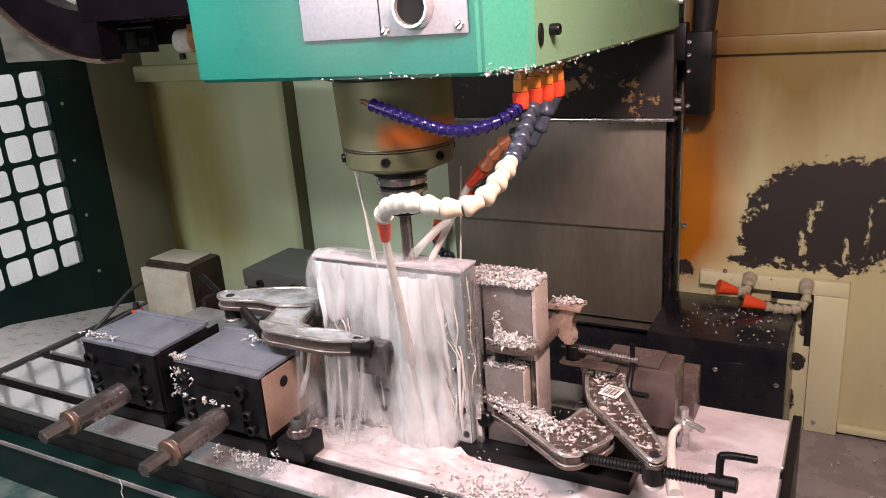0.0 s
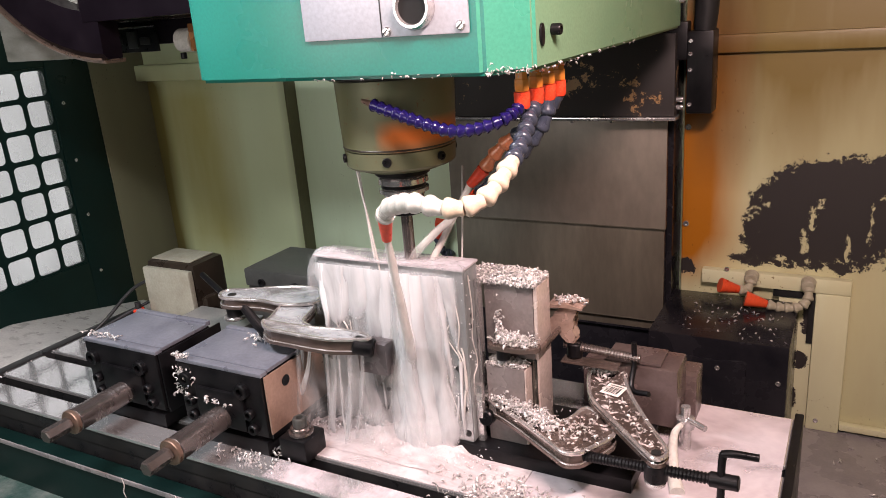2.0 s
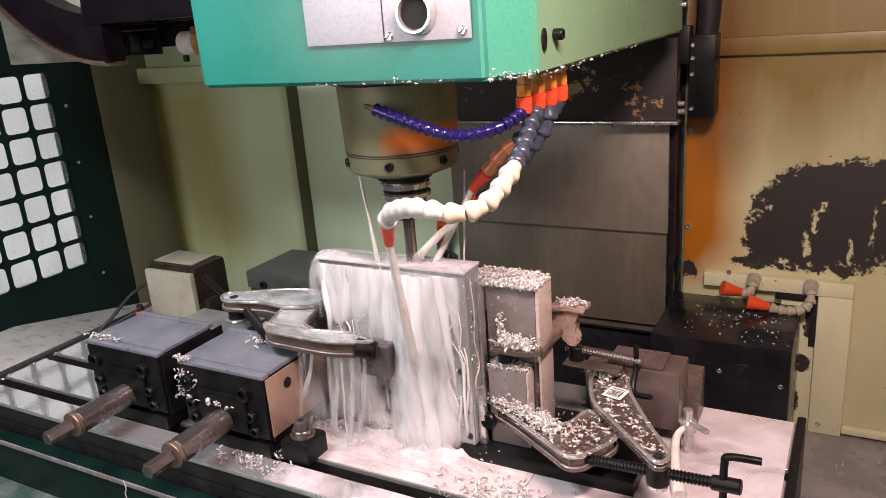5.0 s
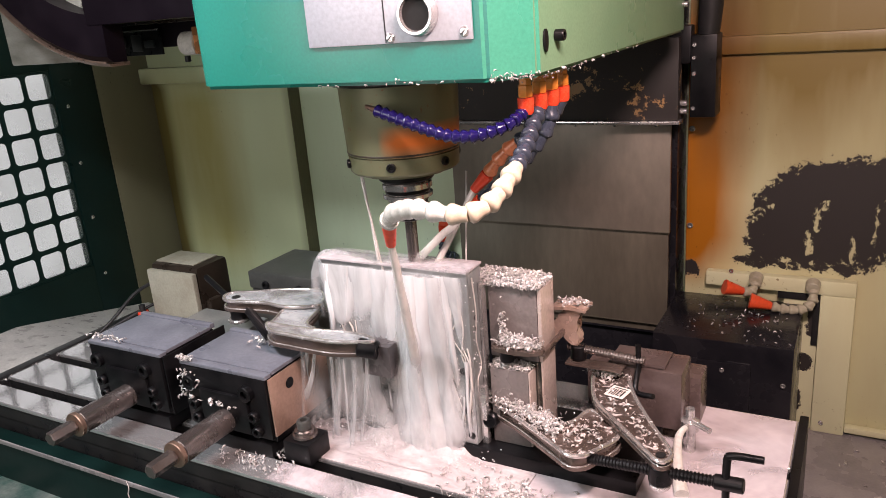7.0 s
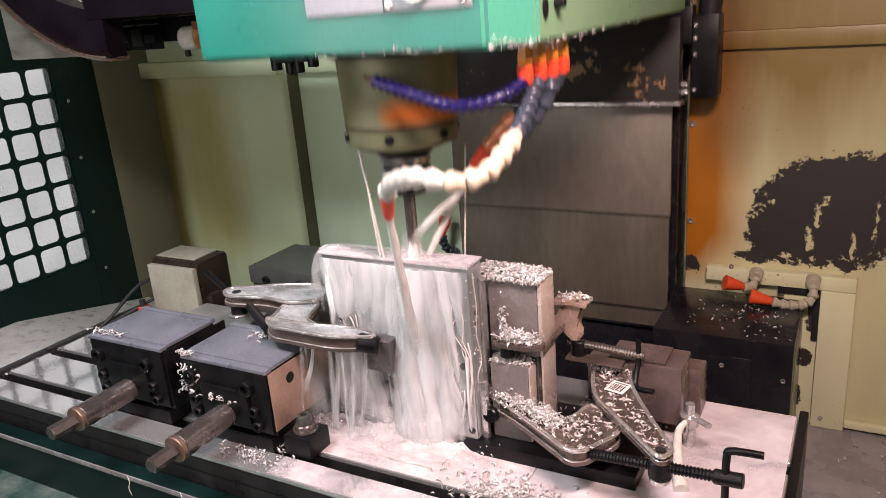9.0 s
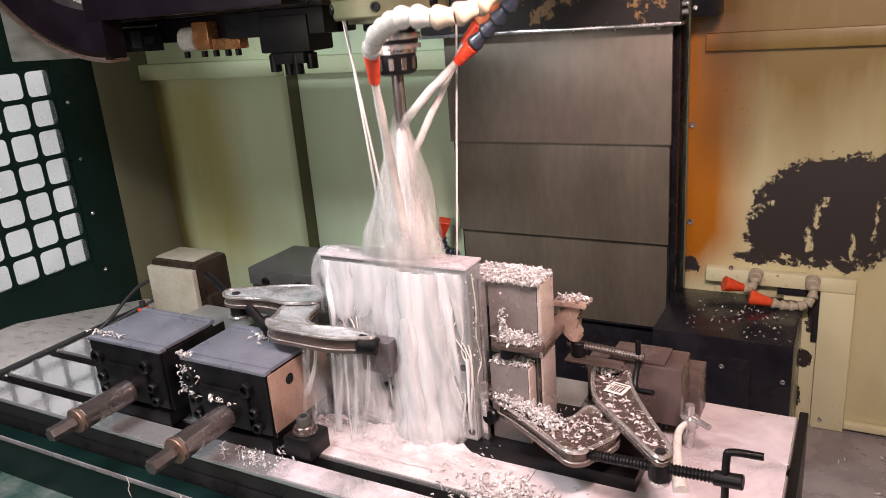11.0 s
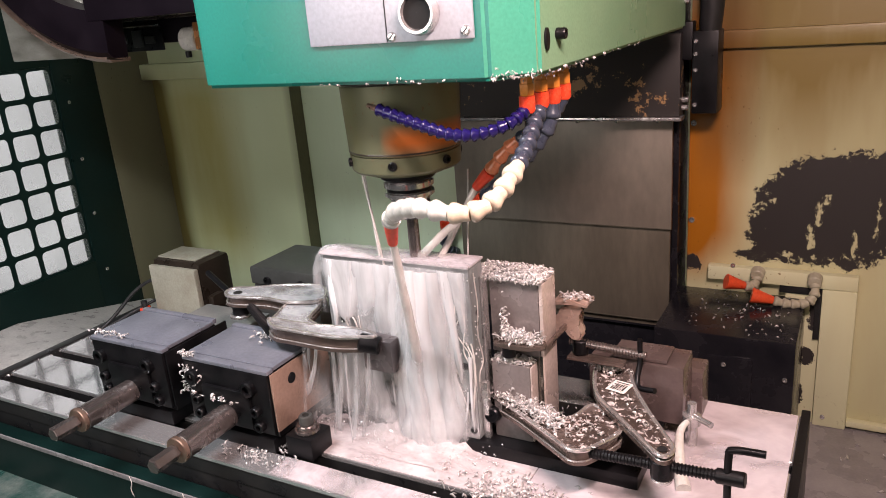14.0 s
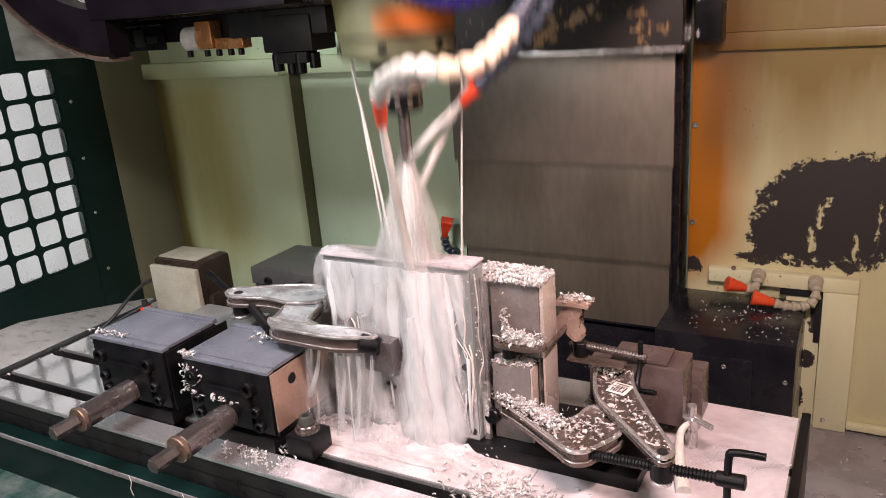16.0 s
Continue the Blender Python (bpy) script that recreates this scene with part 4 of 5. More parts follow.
chips("chips_on_support", 300, heap(0.100, 0.154, 0.000, 0.022, 0.1305, 0.005), 0.0033, "bright curled aluminium chips", 3)
chips("chips_on_clamp", 760, lambda r: ((lambda u: Vector((0.098 + 0.105 * u + r.gauss(0, 0.005), 0.018 - 0.052 * u + r.gauss(0, 0.009), 0.0790 + abs(r.gauss(0, 0.006)) * (1.2 - u))))(r.random()), None), 0.0036, "bright curled aluminium chips on the clamp", 4)
chips("chips_on_clamp", 60, spot(0.225, -0.030, 0.0765, 0.018, 0.020, 0.001), 0.0034, "bright chips stuck on the wet clamp", 25)
chips("chips_on_clamp", 190, spot(0.228, 0.108, 0.0905, 0.012, 0.011, 0.003), 0.0036, "bright curled aluminium chips on the clamp", 5)
chips("chips_on_clamp", 50, lambda r: ((lambda u: Vector((0.245 + 0.085 * u + r.gauss(0, 0.006), 0.060 - 0.11 * u + r.gauss(0, 0.006), 0.0905)))(r.random()), None), 0.0034, "chips stuck on the clamp arm", 26)
chips("chips_on_clamp", 70, spot(0.182, 0.100, 0.191, 0.011, 0.007, 0.002), 0.0042, "bright chips on the clamp's top", 27)
chips("chips_on_table", 110, spot(0.150, -0.072, 0.002, 0.040, 0.014, 0.001), 0.0046, "bright aluminium chips washed along the table", 6)
chips("chips_on_table", 420, spot(0.172, -0.108, 0.002, 0.038, 0.020, 0.002), 0.0042, "bright aluminium chips washed along the table", 7)
rear(chips("chips_on_cover", 80, heap(0.27, 0.43, 0.37, 0.55, 0.0425, 0.001), 0.0032, "loose aluminium chips on the black cover", 8))
chips("chips_on_vise", 60, spot(-0.325, -0.124, 0.128, 0.008, 0.003, 0.003), 0.0037, "chips on the vise edge", 9)
chips("chips_on_vise", 60, lambda r: (Vector((-0.324 + r.gauss(0, 0.008), -0.129, r.uniform(0.07, 0.115))), None), 0.0037, "chips clinging to the vise front", 29)
chips("chips_on_vise", 26, lambda r: (Vector((-0.262 + r.gauss(0, 0.016), -0.136, 0.072 + abs(r.gauss(0, 0.006)))), None), 0.0037, "chips above the vise spindle", 30)
chips("chips_on_vise", 50, spot(-0.50, -0.112, 0.1295, 0.022, 0.004, 0.002), 0.0037, "chips on the vise edge", 10)
chips("chips_on_vise", 90, spot(-0.235, -0.038, 0.132, 0.016, 0.008, 0.003), 0.0037, "chips on the vise top", 11)
rear(chips("chips_in_tray", 160, heap(0.5, 1.0, 0.0, 0.54, -0.1945, 0.002), 0.006, "loose chips in the grey tray", 12))
chips("chips_at_table_end", 260, heap(-0.85, -0.825, -0.16, 0.20, -0.004, 0.004), 0.0028, "chips along the table's edge", 13)
chips("chips_under_vise", 60, spot(-0.20, -0.140, 0.002, 0.035, 0.008, 0.002), 0.0037, "chips at the foot of the vise", 14)
chips("chips_under_vise", 60, lambda r: (Vector((-0.172 + r.gauss(0, 0.004), r.uniform(-0.125, -0.07), 0.002 + abs(r.gauss(0, 0.004)))), None), 0.0037, "chips at the foot of the vise", 31)


# ---------------------------------------------------------------- segmented coolant hoses
def bead_mesh(name, r, length, material):
    """One ball-and-socket segment along z."""
    return mesh_from(lathe([(r * 0.66, -length * 0.06), (r * 0.74, length * 0.10), (r * 0.72, length * 0.22), (r * 0.98, length * 0.62), (r * 1.02, length * 0.74), (r * 0.96, length * 0.86), (r * 0.70, length * 0.97)], 18), name, material, 50)


def hose(parent, points, r, step, materials, nozzle=None):
    """Segments along a smooth path; materials: (share of the length, material) in order."""
    path = smooth_path(points, 24)
    run = [0.0]
    for a, c in zip(path, path[1:]):
        run.append(run[-1] + (c - a).length)
    n = max(2, round(run[-1] / step))
    step = run[-1] / n

    def point(s):
        for i in range(len(run) - 1):
            if run[i + 1] >= s:
                return path[i].lerp(path[i + 1], (s - run[i]) / max(run[i + 1] - run[i], 1e-9))
        return path[-1]
    meshes = [(share, bead_mesh("segment", r, step, m)) for share, m in materials]
    for k in range(n):
        me = next(me for share, me in meshes if (k + 0.5) / n <= share)
        part("segment", me, None, parent, at=along(point(k * step), point((k + 1) * step)))
    if nozzle:
        m, length, r1, r2 = nozzle
        d = (path[-1] - path[-4]).normalized()
        a = path[-1]
        part("nozzle", rod(a, a + d * length, r1, 18, r2, 0.0008), m, parent, "tapered orange-red nozzle")


# ---------------------------------------------------------------- the moving head
head = thing("milling_head", "teal enamelled milling head with spindle and coolant hoses", "milling head")
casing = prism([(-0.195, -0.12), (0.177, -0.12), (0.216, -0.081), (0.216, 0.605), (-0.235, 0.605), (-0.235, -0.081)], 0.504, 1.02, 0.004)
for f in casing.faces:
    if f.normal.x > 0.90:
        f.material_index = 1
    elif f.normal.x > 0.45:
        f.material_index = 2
part("casing", mesh_from(casing, "casing", (M_TEAL, M_TEALLIT, M_TEALHALFLIT), 30), None, head, "teal casing, chamfer and flank coloured paler as lit")
sign = part("cover_plate", box(-0.031, 0.166, -0.1235, -0.1203, 0.546, 0.70, 0.0008), M_PLATE, head, "satin silver cover plate")
part("seam", box(0.0675, 0.0685, -0.1242, -0.1236, 0.547, 0.70), M_SLOT, sign)
ring_at = pose(0.1090, -0.1236, 0.573, 90, 0, 0)
part("port_ring", lathe([(0.015, 0.0), (0.022, 0.0), (0.022, 0.004), (0.0195, 0.010), (0.017, 0.010), (0.0155, 0.004)], 36, cap=False), M_STEEL, sign, "chromed ring round a disc painted black as a hole", at=ring_at)
# raised disc coloured black for the dark inside the hole
part("port", lathe([(0.0165, 0.0005), (0.0165, 0.006), (0.0001, 0.0062)], 32, cap=False), M_HOLE, sign, at=ring_at)
slot_screw = mesh_from(lathe([(0.005, 0), (0.005, 0.0015), (0.0035, 0.003), (0.0001, 0.0032)], 16, cap=False), "screw", M_STEEL, 40)
slot_bar = mesh_from(box(-0.004, 0.004, -0.0006, 0.0006, 0.0031, 0.0036), "screw_slot", M_SLOT)
for x, z in ((0.074, 0.5515), (0.158, 0.5535)):
    s = part("screw", slot_screw, None, sign, at=pose(x, -0.1236, z, 90, 0, 0))
    part("screw_slot", slot_bar, None, s, at=pose(0, 0, 0, 0, 0, 40))
part("flank_bolt", mesh_from(socket_bolt_mesh(0.006, 0.010), "flank_bolt", M_BLACK, 40), None, head, at=pose(0.2165, -0.033, 0.541, 0, 90, 0))
part("oval_port", lathe([(0.008, 0), (0.008, 0.002), (0.005, 0.0025)], 16), M_BLACK, head, at=pose(0.2165, -0.064, 0.538, 0, 90, 0) @ Matrix.Diagonal((1.4, 0.7, 1, 1)))
for y, z in ((0.59, 0.55), (0.59, 0.62), (0.10, 0.70), (0.30, 0.62)):
    part("flank_bolt", mesh_from(socket_bolt_mesh(0.005, 0.008), "flank_bolt", M_STEEL, 40), None, head, at=pose(0.2165, y, z, 0, 90, 0))
part("bottom_plate", lathe([(0.080, 0.4967), (0.084, 0.499), (0.084, 0.5035)], 48), M_BLACK, head)

AX, AY = 0.000, 0.0
spindle = part("spindle_housing", lathe([(0.0680, 0.4125), (0.0700, 0.4135), (0.0735, 0.4965)], 56), M_SPINDLE, head, "grey-green cast spindle housing", at=pose(AX, AY, 0))
part("nose_ring", lathe([(0.040, 0.385), (0.052, 0.385), (0.052, 0.390), (0.0660, 0.390), (0.0685, 0.393), (0.0695, 0.412)], 56), M_SPINDLE, spindle, "grey-green nose ring")
part("rust_band", lathe([(0.0700, 0.4145), (0.0704, 0.415), (0.0704, 0.4165), (0.0700, 0.417)], 56, cap=False), M_MOTORDARK, spindle)
for a in (-72, -15, 45, 105, 165, 225):
    part("cap_screw", mesh_from(socket_bolt_mesh(0.0055, 0.004), "cap_screw", M_BLACK, 40), None, spindle,
         at=pose(0.0685 * math.cos(radians(a)), 0.0685 * math.sin(radians(a)), 0.403) @ Vector((math.cos(radians(a)), math.sin(radians(a)), 0)).to_track_quat("Z", "Y").to_matrix().to_4x4())
holder = part("tool_holder", lathe([(0.026, 0.348), (0.026, 0.352), (0.0318, 0.353), (0.0318, 0.3575), (0.028, 0.3585), (0.028, 0.3635), (0.0318, 0.3645), (0.0318, 0.371), (0.026, 0.372), (0.030, 0.376), (0.034, 0.3848)], 48), M_STEEL, head, "bright steel tool holder", at=pose(AX, AY, 0))
part("groove_ring", lathe([(0.0279, 0.3587), (0.0288, 0.3592), (0.0288, 0.3630), (0.0279, 0.3635)], 40, cap=False), M_BLACK, holder, "dark grip groove")
part("taper_ring", lathe([(0.0305, 0.3735), (0.0350, 0.3765), (0.0350, 0.3845), (0.0300, 0.3848)], 40, cap=False), M_BLACK, holder, "dark spindle face")
part("collet_nut", lathe([(0.018, 0.323), (0.0235, 0.325), (0.0245, 0.328), (0.0245, 0.3475)], 36), M_BLACK, holder, "black collet nut")
for i in range(10):
    a = i * 36
    part("nut_flat", box(0.0243, 0.0252, -0.0035, 0.0035, 0.329, 0.343, 0.0006, 1), M_SHAFT, holder, at=pose(0, 0, 0, 0, 0, a))
drill = lathe([(0.0068, 0.10), (0.0075, 0.104), (0.0075, 0.3225)], 20)
part("drill", drill, M_SHAFT, holder, "long slim drill")

# rear saddle of the head, its edge flange, and the dark bracket at its side
saddle = part("saddle", box(-0.235, 0.236, 0.470, 0.498, 0.372, 0.5035, 0.002), M_PEEL, head, "saddle casting with flaked ochre and black paint")
part("edge_flange", box(-0.235, 0.240, 0.462, 0.497, 0.3655, 0.3715, 0.002), M_STEEL, saddle, "bright edge strip")
for x in (0.06, 0.13, 0.20):
    part("screw", mesh_from(socket_bolt_mesh(0.004, 0.005), "screw", M_STEEL, 40), None, saddle, at=pose(x, 0.478, 0.3655, 180, 0, 0))
for z in (0.385, 0.398):
    part("screw", mesh_from(socket_bolt_mesh(0.0045, 0.010), "screw", M_STEEL, 40), None, saddle, at=pose(0.2365, 0.484, z, 0, 90, 0))
bracket = part("side_bracket", box(0.252, 0.292, 0.48, 0.53, 0.375, 0.505, 0.003), M_BLACK, head, "black side bracket")
for z in (0.39, 0.445, 0.47, 0.49):
    part("screw", mesh_from(socket_bolt_mesh(0.0035, 0.004), "screw", M_STEEL, 40), None, bracket, at=pose(0.258, 0.48, z, 90, 0, 0))
part("bracket_arm", box(0.217, 0.2515, 0.485, 0.515, 0.46, 0.52, 0.003), M_BLACK, head)
part("cable_loom", tube([(0.275, 0.50, 0.50), (0.278, 0.50, 0.58), (0.270, 0.50, 0.70), (0.262, 0.50, 0.95)], lambda s: 0.017 + 0.008 * s, 14), M_RUBBER, head, "black cable loom")
for z0, z1, y0, m, x0, x1, label in ((0.169, 0.3655, 0.4985, M_COVER, -0.203, 0.219, "grey telescopic steel panel"), (-0.011, 0.2, 0.5055, M_COVERDARK, -0.200, 0.2155, "darker telescopic steel panel")):
    pn = part("cover_panel", box(x0, x1, y0, y0 + 0.006, z0, z1, 0.001), m, head, label)
    part("folded_edge", box(x1 - 0.006, x1, y0 + 0.0065, y0 + 0.012, z0, z1, 0.001), M_LEDGE, pn)
    part("wiper_lip", box(x0, x1, y0 - 0.0008, y0 - 0.0002, z0, z0 + 0.0015), M_COVERDARK, pn)

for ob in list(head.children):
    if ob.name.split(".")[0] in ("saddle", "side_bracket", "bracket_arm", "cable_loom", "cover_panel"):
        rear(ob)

# fittings and hoses on the head
fit_mesh = mesh_from(lathe([(0.0072, -0.012), (0.0080, -0.011), (0.0080, 0.0), (0.0068, 0.001), (0.0068, 0.010)], 6), "elbow", M_AMBER, 40)
collar_mesh = mesh_from(lathe([(0.0070, -0.030), (0.0086, -0.027), (0.0086, -0.0125)], 18), "socket", M_RED, 40)
roots = [(0.188, -0.052), (0.191, -0.020), (0.193, 0.012), (0.193, 0.046)]
hoses = []
for x, y in roots:
    f = part("hose_fitting", fit_mesh, None, head, "amber hose fitting", at=pose(x, y, 0.493))
    part("socket", collar_mesh, None, f, "red socket")
    hoses.append(f)


def local(f, pts):
    o = f.matrix_basis.translation
    return [Vector(p) - o for p in pts]


main = hoses[1]
hose(main, local(main, [(0.191, -0.020, 0.464), (0.1915, -0.040, 0.4540), (0.197, -0.070, 0.4405), (0.2015, -0.100, 0.4280), (0.2035, -0.120, 0.4215)]), 0.0096, 0.0180, [(1.0, M_SLATE)])
hose(main, local(main, [(0.2035, -0.120, 0.4215), (0.2020, -0.147, 0.4090), (0.1970, -0.168, 0.3970), (0.1835, -0.184, 0.3900), (0.160, -0.190, 0.3895), (0.128, -0.186, 0.3920), (0.095, -0.166, 0.3835), (0.072, -0.150, 0.3740)]),
     0.0106, 0.0205, [(0.48, M_CREAM), (1.0, M_WHITE)])
o = main.matrix_basis.translation
part("elbow", rod(Vector((0.073, -0.151, 0.375)) - o, Vector((0.055, -0.133, 0.358)) - o, 0.0092, 18, 0.0088, 0.001), M_WHITE, main)
part("elbow_ring", rod(Vector((0.062, -0.141, 0.3645)) - o, Vector((0.0585, -0.1375, 0.361)) - o, 0.0108, 18), M_WHITE, main)
part("nozzle", rod(Vector((0.0545, -0.1325, 0.3575)) - o, Vector((0.0430, -0.115, 0.3260)) - o, 0.0086, 18, 0.0060, 0.001), M_RED, main, "red tapered nozzle")
hose(hoses[2], local(hoses[2], [(0.193, 0.012, 0.464), (0.190, 0.008, 0.440), (0.166, 0.002, 0.408), (0.135, 0.0, 0.378), (0.104, 0.0, 0.352)]), 0.0094, 0.0180, [(1.0, M_SLATE)], (M_RED, 0.028, 0.0090, 0.0060))
hose(hoses[3], local(hoses[3], [(0.193, 0.046, 0.464), (0.168, 0.046, 0.436), (0.130, 0.046, 0.412), (0.108, 0.046, 0.393), (0.092, 0.046, 0.373)]), 0.0094, 0.0185, [(0.5, M_SLATE), (1.0, M_SALMON)])
o = hoses[3].matrix_basis.translation
part("nozzle", rod(Vector((0.092, 0.046, 0.373)) - o, Vector((0.072, 0.042, 0.352)) - o, 0.0090, 18, 0.0060, 0.001), M_RED, hoses[3], "red tapered nozzle")
hose(hoses[0], local(hoses[0], [(0.188, -0.056, 0.466), (0.178, -0.078, 0.456), (0.150, -0.088, 0.447), (0.118, -0.092, 0.446), (0.086, -0.094, 0.455), (0.052, -0.094, 0.466), (0.026, -0.092, 0.474)]), 0.0075, 0.0100, [(1.0, M_BLUE)])
part("nozzle", rod(Vector((0.026, -0.092, 0.474)) - hoses[0].matrix_basis.translation, Vector((0.012, -0.090, 0.478)) - hoses[0].matrix_basis.translation, 0.0042, 14, 0.0026), M_COPPER, hoses[0], "copper tip")

# ---------------------------------------------------------------- hoses on the walls
for name, pts, tip in (("wall_hose", [(0.450, 0.535, 0.082), (0.452, 0.520, 0.062), (0.440, 0.512, 0.050), (0.412, 0.508, 0.047), (0.390, 0.505, 0.052)], 0.036),
                       ("wall_hose", [(0.360, 0.535, 0.085), (0.359, 0.522, 0.072), (0.352, 0.516, 0.068), (0.343, 0.512, 0.071)], 0.034)):
    wh = thing(name, "grey segmented wash-down hose with flared orange nozzle", "hose", "wall hoses")
    part("socket", rod((pts[0][0], 0.5418, pts[0][2] + 0.004), (pts[0][0], 0.526, pts[0][2]), 0.012, 18, 0.011, 0.001), M_GREYHOSE, wh, "grey pipe clip")
    hose(wh, pts, 0.009, 0.013, [(1.0, M_GREYHOSE)])
    a, d = Vector(pts[-1]), (Vector(pts[-1]) - Vector(pts[-2])).normalized()
    part("flared_nozzle", rod(a, a + d * tip, 0.007, 16, 0.0135, 0.001), M_ORANGE, wh, "flared orange nozzle")
bh = thing("wall_hose", "dark wash-down hose with dull red nozzle on the back wall", "hose", "wall hoses")
hose(bh, [(-0.262, 0.595, 0.055), (-0.270, 0.575, 0.062), (-0.276, 0.565, 0.080), (-0.275, 0.560, 0.100)], 0.010, 0.014, [(1.0, M_SLATE)])
part("flared_nozzle", rod((-0.275, 0.560, 0.100), (-0.262, 0.555, 0.140), 0.007, 4, 0.018, 0.001), M_RED, bh)

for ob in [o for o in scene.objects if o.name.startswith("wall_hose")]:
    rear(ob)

# ---------------------------------------------------------------- tool changer above the left side
changer = thing("tool_changer", "dark tool changer carousel with gripper and tool pots", "tool changer")


def arc_ring(cx, cz, r0, r1, y0, y1, a0, a1, n=40):
    """Part of a flat ring standing in the xz plane."""
    m = bmesh.new()
    rows = []
    for i in range(n + 1):
        a = radians(a0 + (a1 - a0) * i / n)
        rows.append([m.verts.new((cx + r * math.cos(a), y, cz + r * math.sin(a))) for r, y in ((r0, y0), (r1 - 0.01, y0), (r1, y0 + 0.01), (r1, y1), (r0, y1))])
    for p, q in zip(rows, rows[1:]):
        for k in range(5):
            m.faces.new((p[k], p[(k + 1) % 5], q[(k + 1) % 5], q[k]))
    m.faces.new(rows[0])
    m.faces.new(rows[-1][::-1])
    return m


part("ring", arc_ring(-0.648, 0.955, 0.345, 0.425, 0.12, 0.16, 190, 268), M_CHANGER, changer, "dark carousel ring")
part("ring_edge", arc_ring(-0.648, 0.955, 0.4255, 0.432, 0.115, 0.165, 190, 268), M_COPPER, changer)
part("casting", box(-1.07, -0.800, 0.205, 0.235, 0.530, 1.05, 0.004), M_CHANGERGREY, changer, "grey cast backing plate")
for k in range(9):
    a = radians(200 + 8 * k)
    part("tool_pot", box(-0.022, 0.022, -0.020, 0.020, -0.040, 0.040, 0.006), M_CHANGERGREY, changer, at=pose(-0.648 + 0.31 * math.cos(a), 0.18, 0.955 + 0.31 * math.sin(a), 0, -math.degrees(a) - 90, 0))
part("arm", box(-0.95, -0.30, 0.30, 0.36, 0.545, 0.64, 0.004), M_CHANGER, changer)
part("front_beam", box(-0.700, -0.262, 0.118, 0.165, 0.594, 0.70, 0.004), M_CHANGER, changer)
part("arm_plate", box(-0.78, -0.28, 0.24, 0.30, 0.590, 0.66, 0.004), M_MOTORDARK, changer)
part("guide_glass", box(-0.885, -0.72, 0.295, 0.2995, 0.532, 0.578, 0.002), M_SLOT, changer)
part("guide_edge", box(-0.893, -0.888, 0.29, 0.30, 0.530, 0.585, 0.001), M_STEEL, changer, "bright end strip")
for x, z0, z1 in ((-0.845, 0.548, 0.568), (-0.800, 0.540, 0.572), (-0.765, 0.546, 0.560)):
    part("guide_bar", box(x, x + 0.028, 0.2905, 0.2945, z0, z1, 0.0015), M_GREYCAST, changer)
part("guide_rim", box(-0.886, -0.722, 0.292, 0.2948, 0.5785, 0.5815, 0.0008), M_STEEL, changer)
part("bushing", lathe([(0.020, 0), (0.022, 0.002), (0.022, 0.036), (0.020, 0.038)], 24), M_WHITE, changer, "white plastic bushing", at=pose(-0.645, 0.285, 0.550, 0, 90, 0))
part("copper_block", box(-0.609, -0.570, 0.270, 0.299, 0.530, 0.580, 0.003), M_BRASS, changer, "copper-coloured block")
part("copper_bar", box(-0.568, -0.500, 0.275, 0.299, 0.528, 0.548, 0.002), M_BRASS, changer, "copper-coloured bar")
for x in (-0.645, -0.60, -0.57, -0.54, -0.515):
    part("bolt_end", rod((x, 0.285, 0.516), (x, 0.285, 0.5275), 0.006, 12, chamfer=0.001), M_BLACK, changer)
grip = part("gripper", box(-0.440, -0.332, 0.26, 0.33, 0.518, 0.58, 0.004), M_RUBBER, changer)
part("gripper_arm", box(-0.520, -0.300, 0.265, 0.325, 0.546, 0.590, 0.003), M_RUBBER, changer)
part("gripper_claw", box(-0.428, -0.352, 0.266, 0.300, 0.498, 0.5175, 0.003), M_RUBBER, changer)
for k, (dx, z) in enumerate(((0.012, 0.485), (0.036, 0.478), (0.062, 0.480), (0.086, 0.488))):
    part("finger", rod((-0.435 + dx, 0.275 + 0.01 * (k % 2), z), (-0.435 + dx, 0.275 + 0.01 * (k % 2), 0.5145), 0.010, 14, chamfer=0.001), M_BLACK, grip)

# ---------------------------------------------------------------- coolant
jets = thing("coolant_jets", "milky white coolant jets spraying from the nozzles onto the drill", "coolant")


def jet(a, b, r0, r1, seed, m=M_WATERJET):
    a, b = Vector(a), Vector(b)
    mid = a.lerp(b, 0.5) + Vector((0, 0, 0.002))
    part("jet", tube([a, mid, b], lambda s: r0 + (r1 - r0) * s, 10, 14, 0.25, seed), m, jets, smooth=80)


jet((0.0435, -0.116, 0.328), (0.004, -0.020, 0.098), 0.0045, 0.0075, 1)
jet((0.083, 0.000, 0.335), (0.001, -0.001, 0.262), 0.0046, 0.0058, 2)
jet((0.073, 0.042, 0.353), (0.001, 0.000, 0.205), 0.0042, 0.0055, 3)
jet((-0.066, -0.004, 0.392), (-0.036, -0.004, 0.06), 0.0014, 0.0016, 4)
jet((-0.050, -0.030, 0.392), (-0.020, -0.006, 0.06), 0.0014, 0.0018, 5)
jet((0.062, 0.045, 0.377), (0.052, 0.015, 0.04), 0.0014, 0.0014, 6)
part("splash", tube([(AX, AY - 0.002, 0.262), (AX, AY - 0.003, 0.16), (AX, AY - 0.003, 0.02)], lambda s: 0.0045 + 0.0105 * s ** 0.5, 14, 14, 0.35, 9), M_WATERJET, jets, smooth=80)


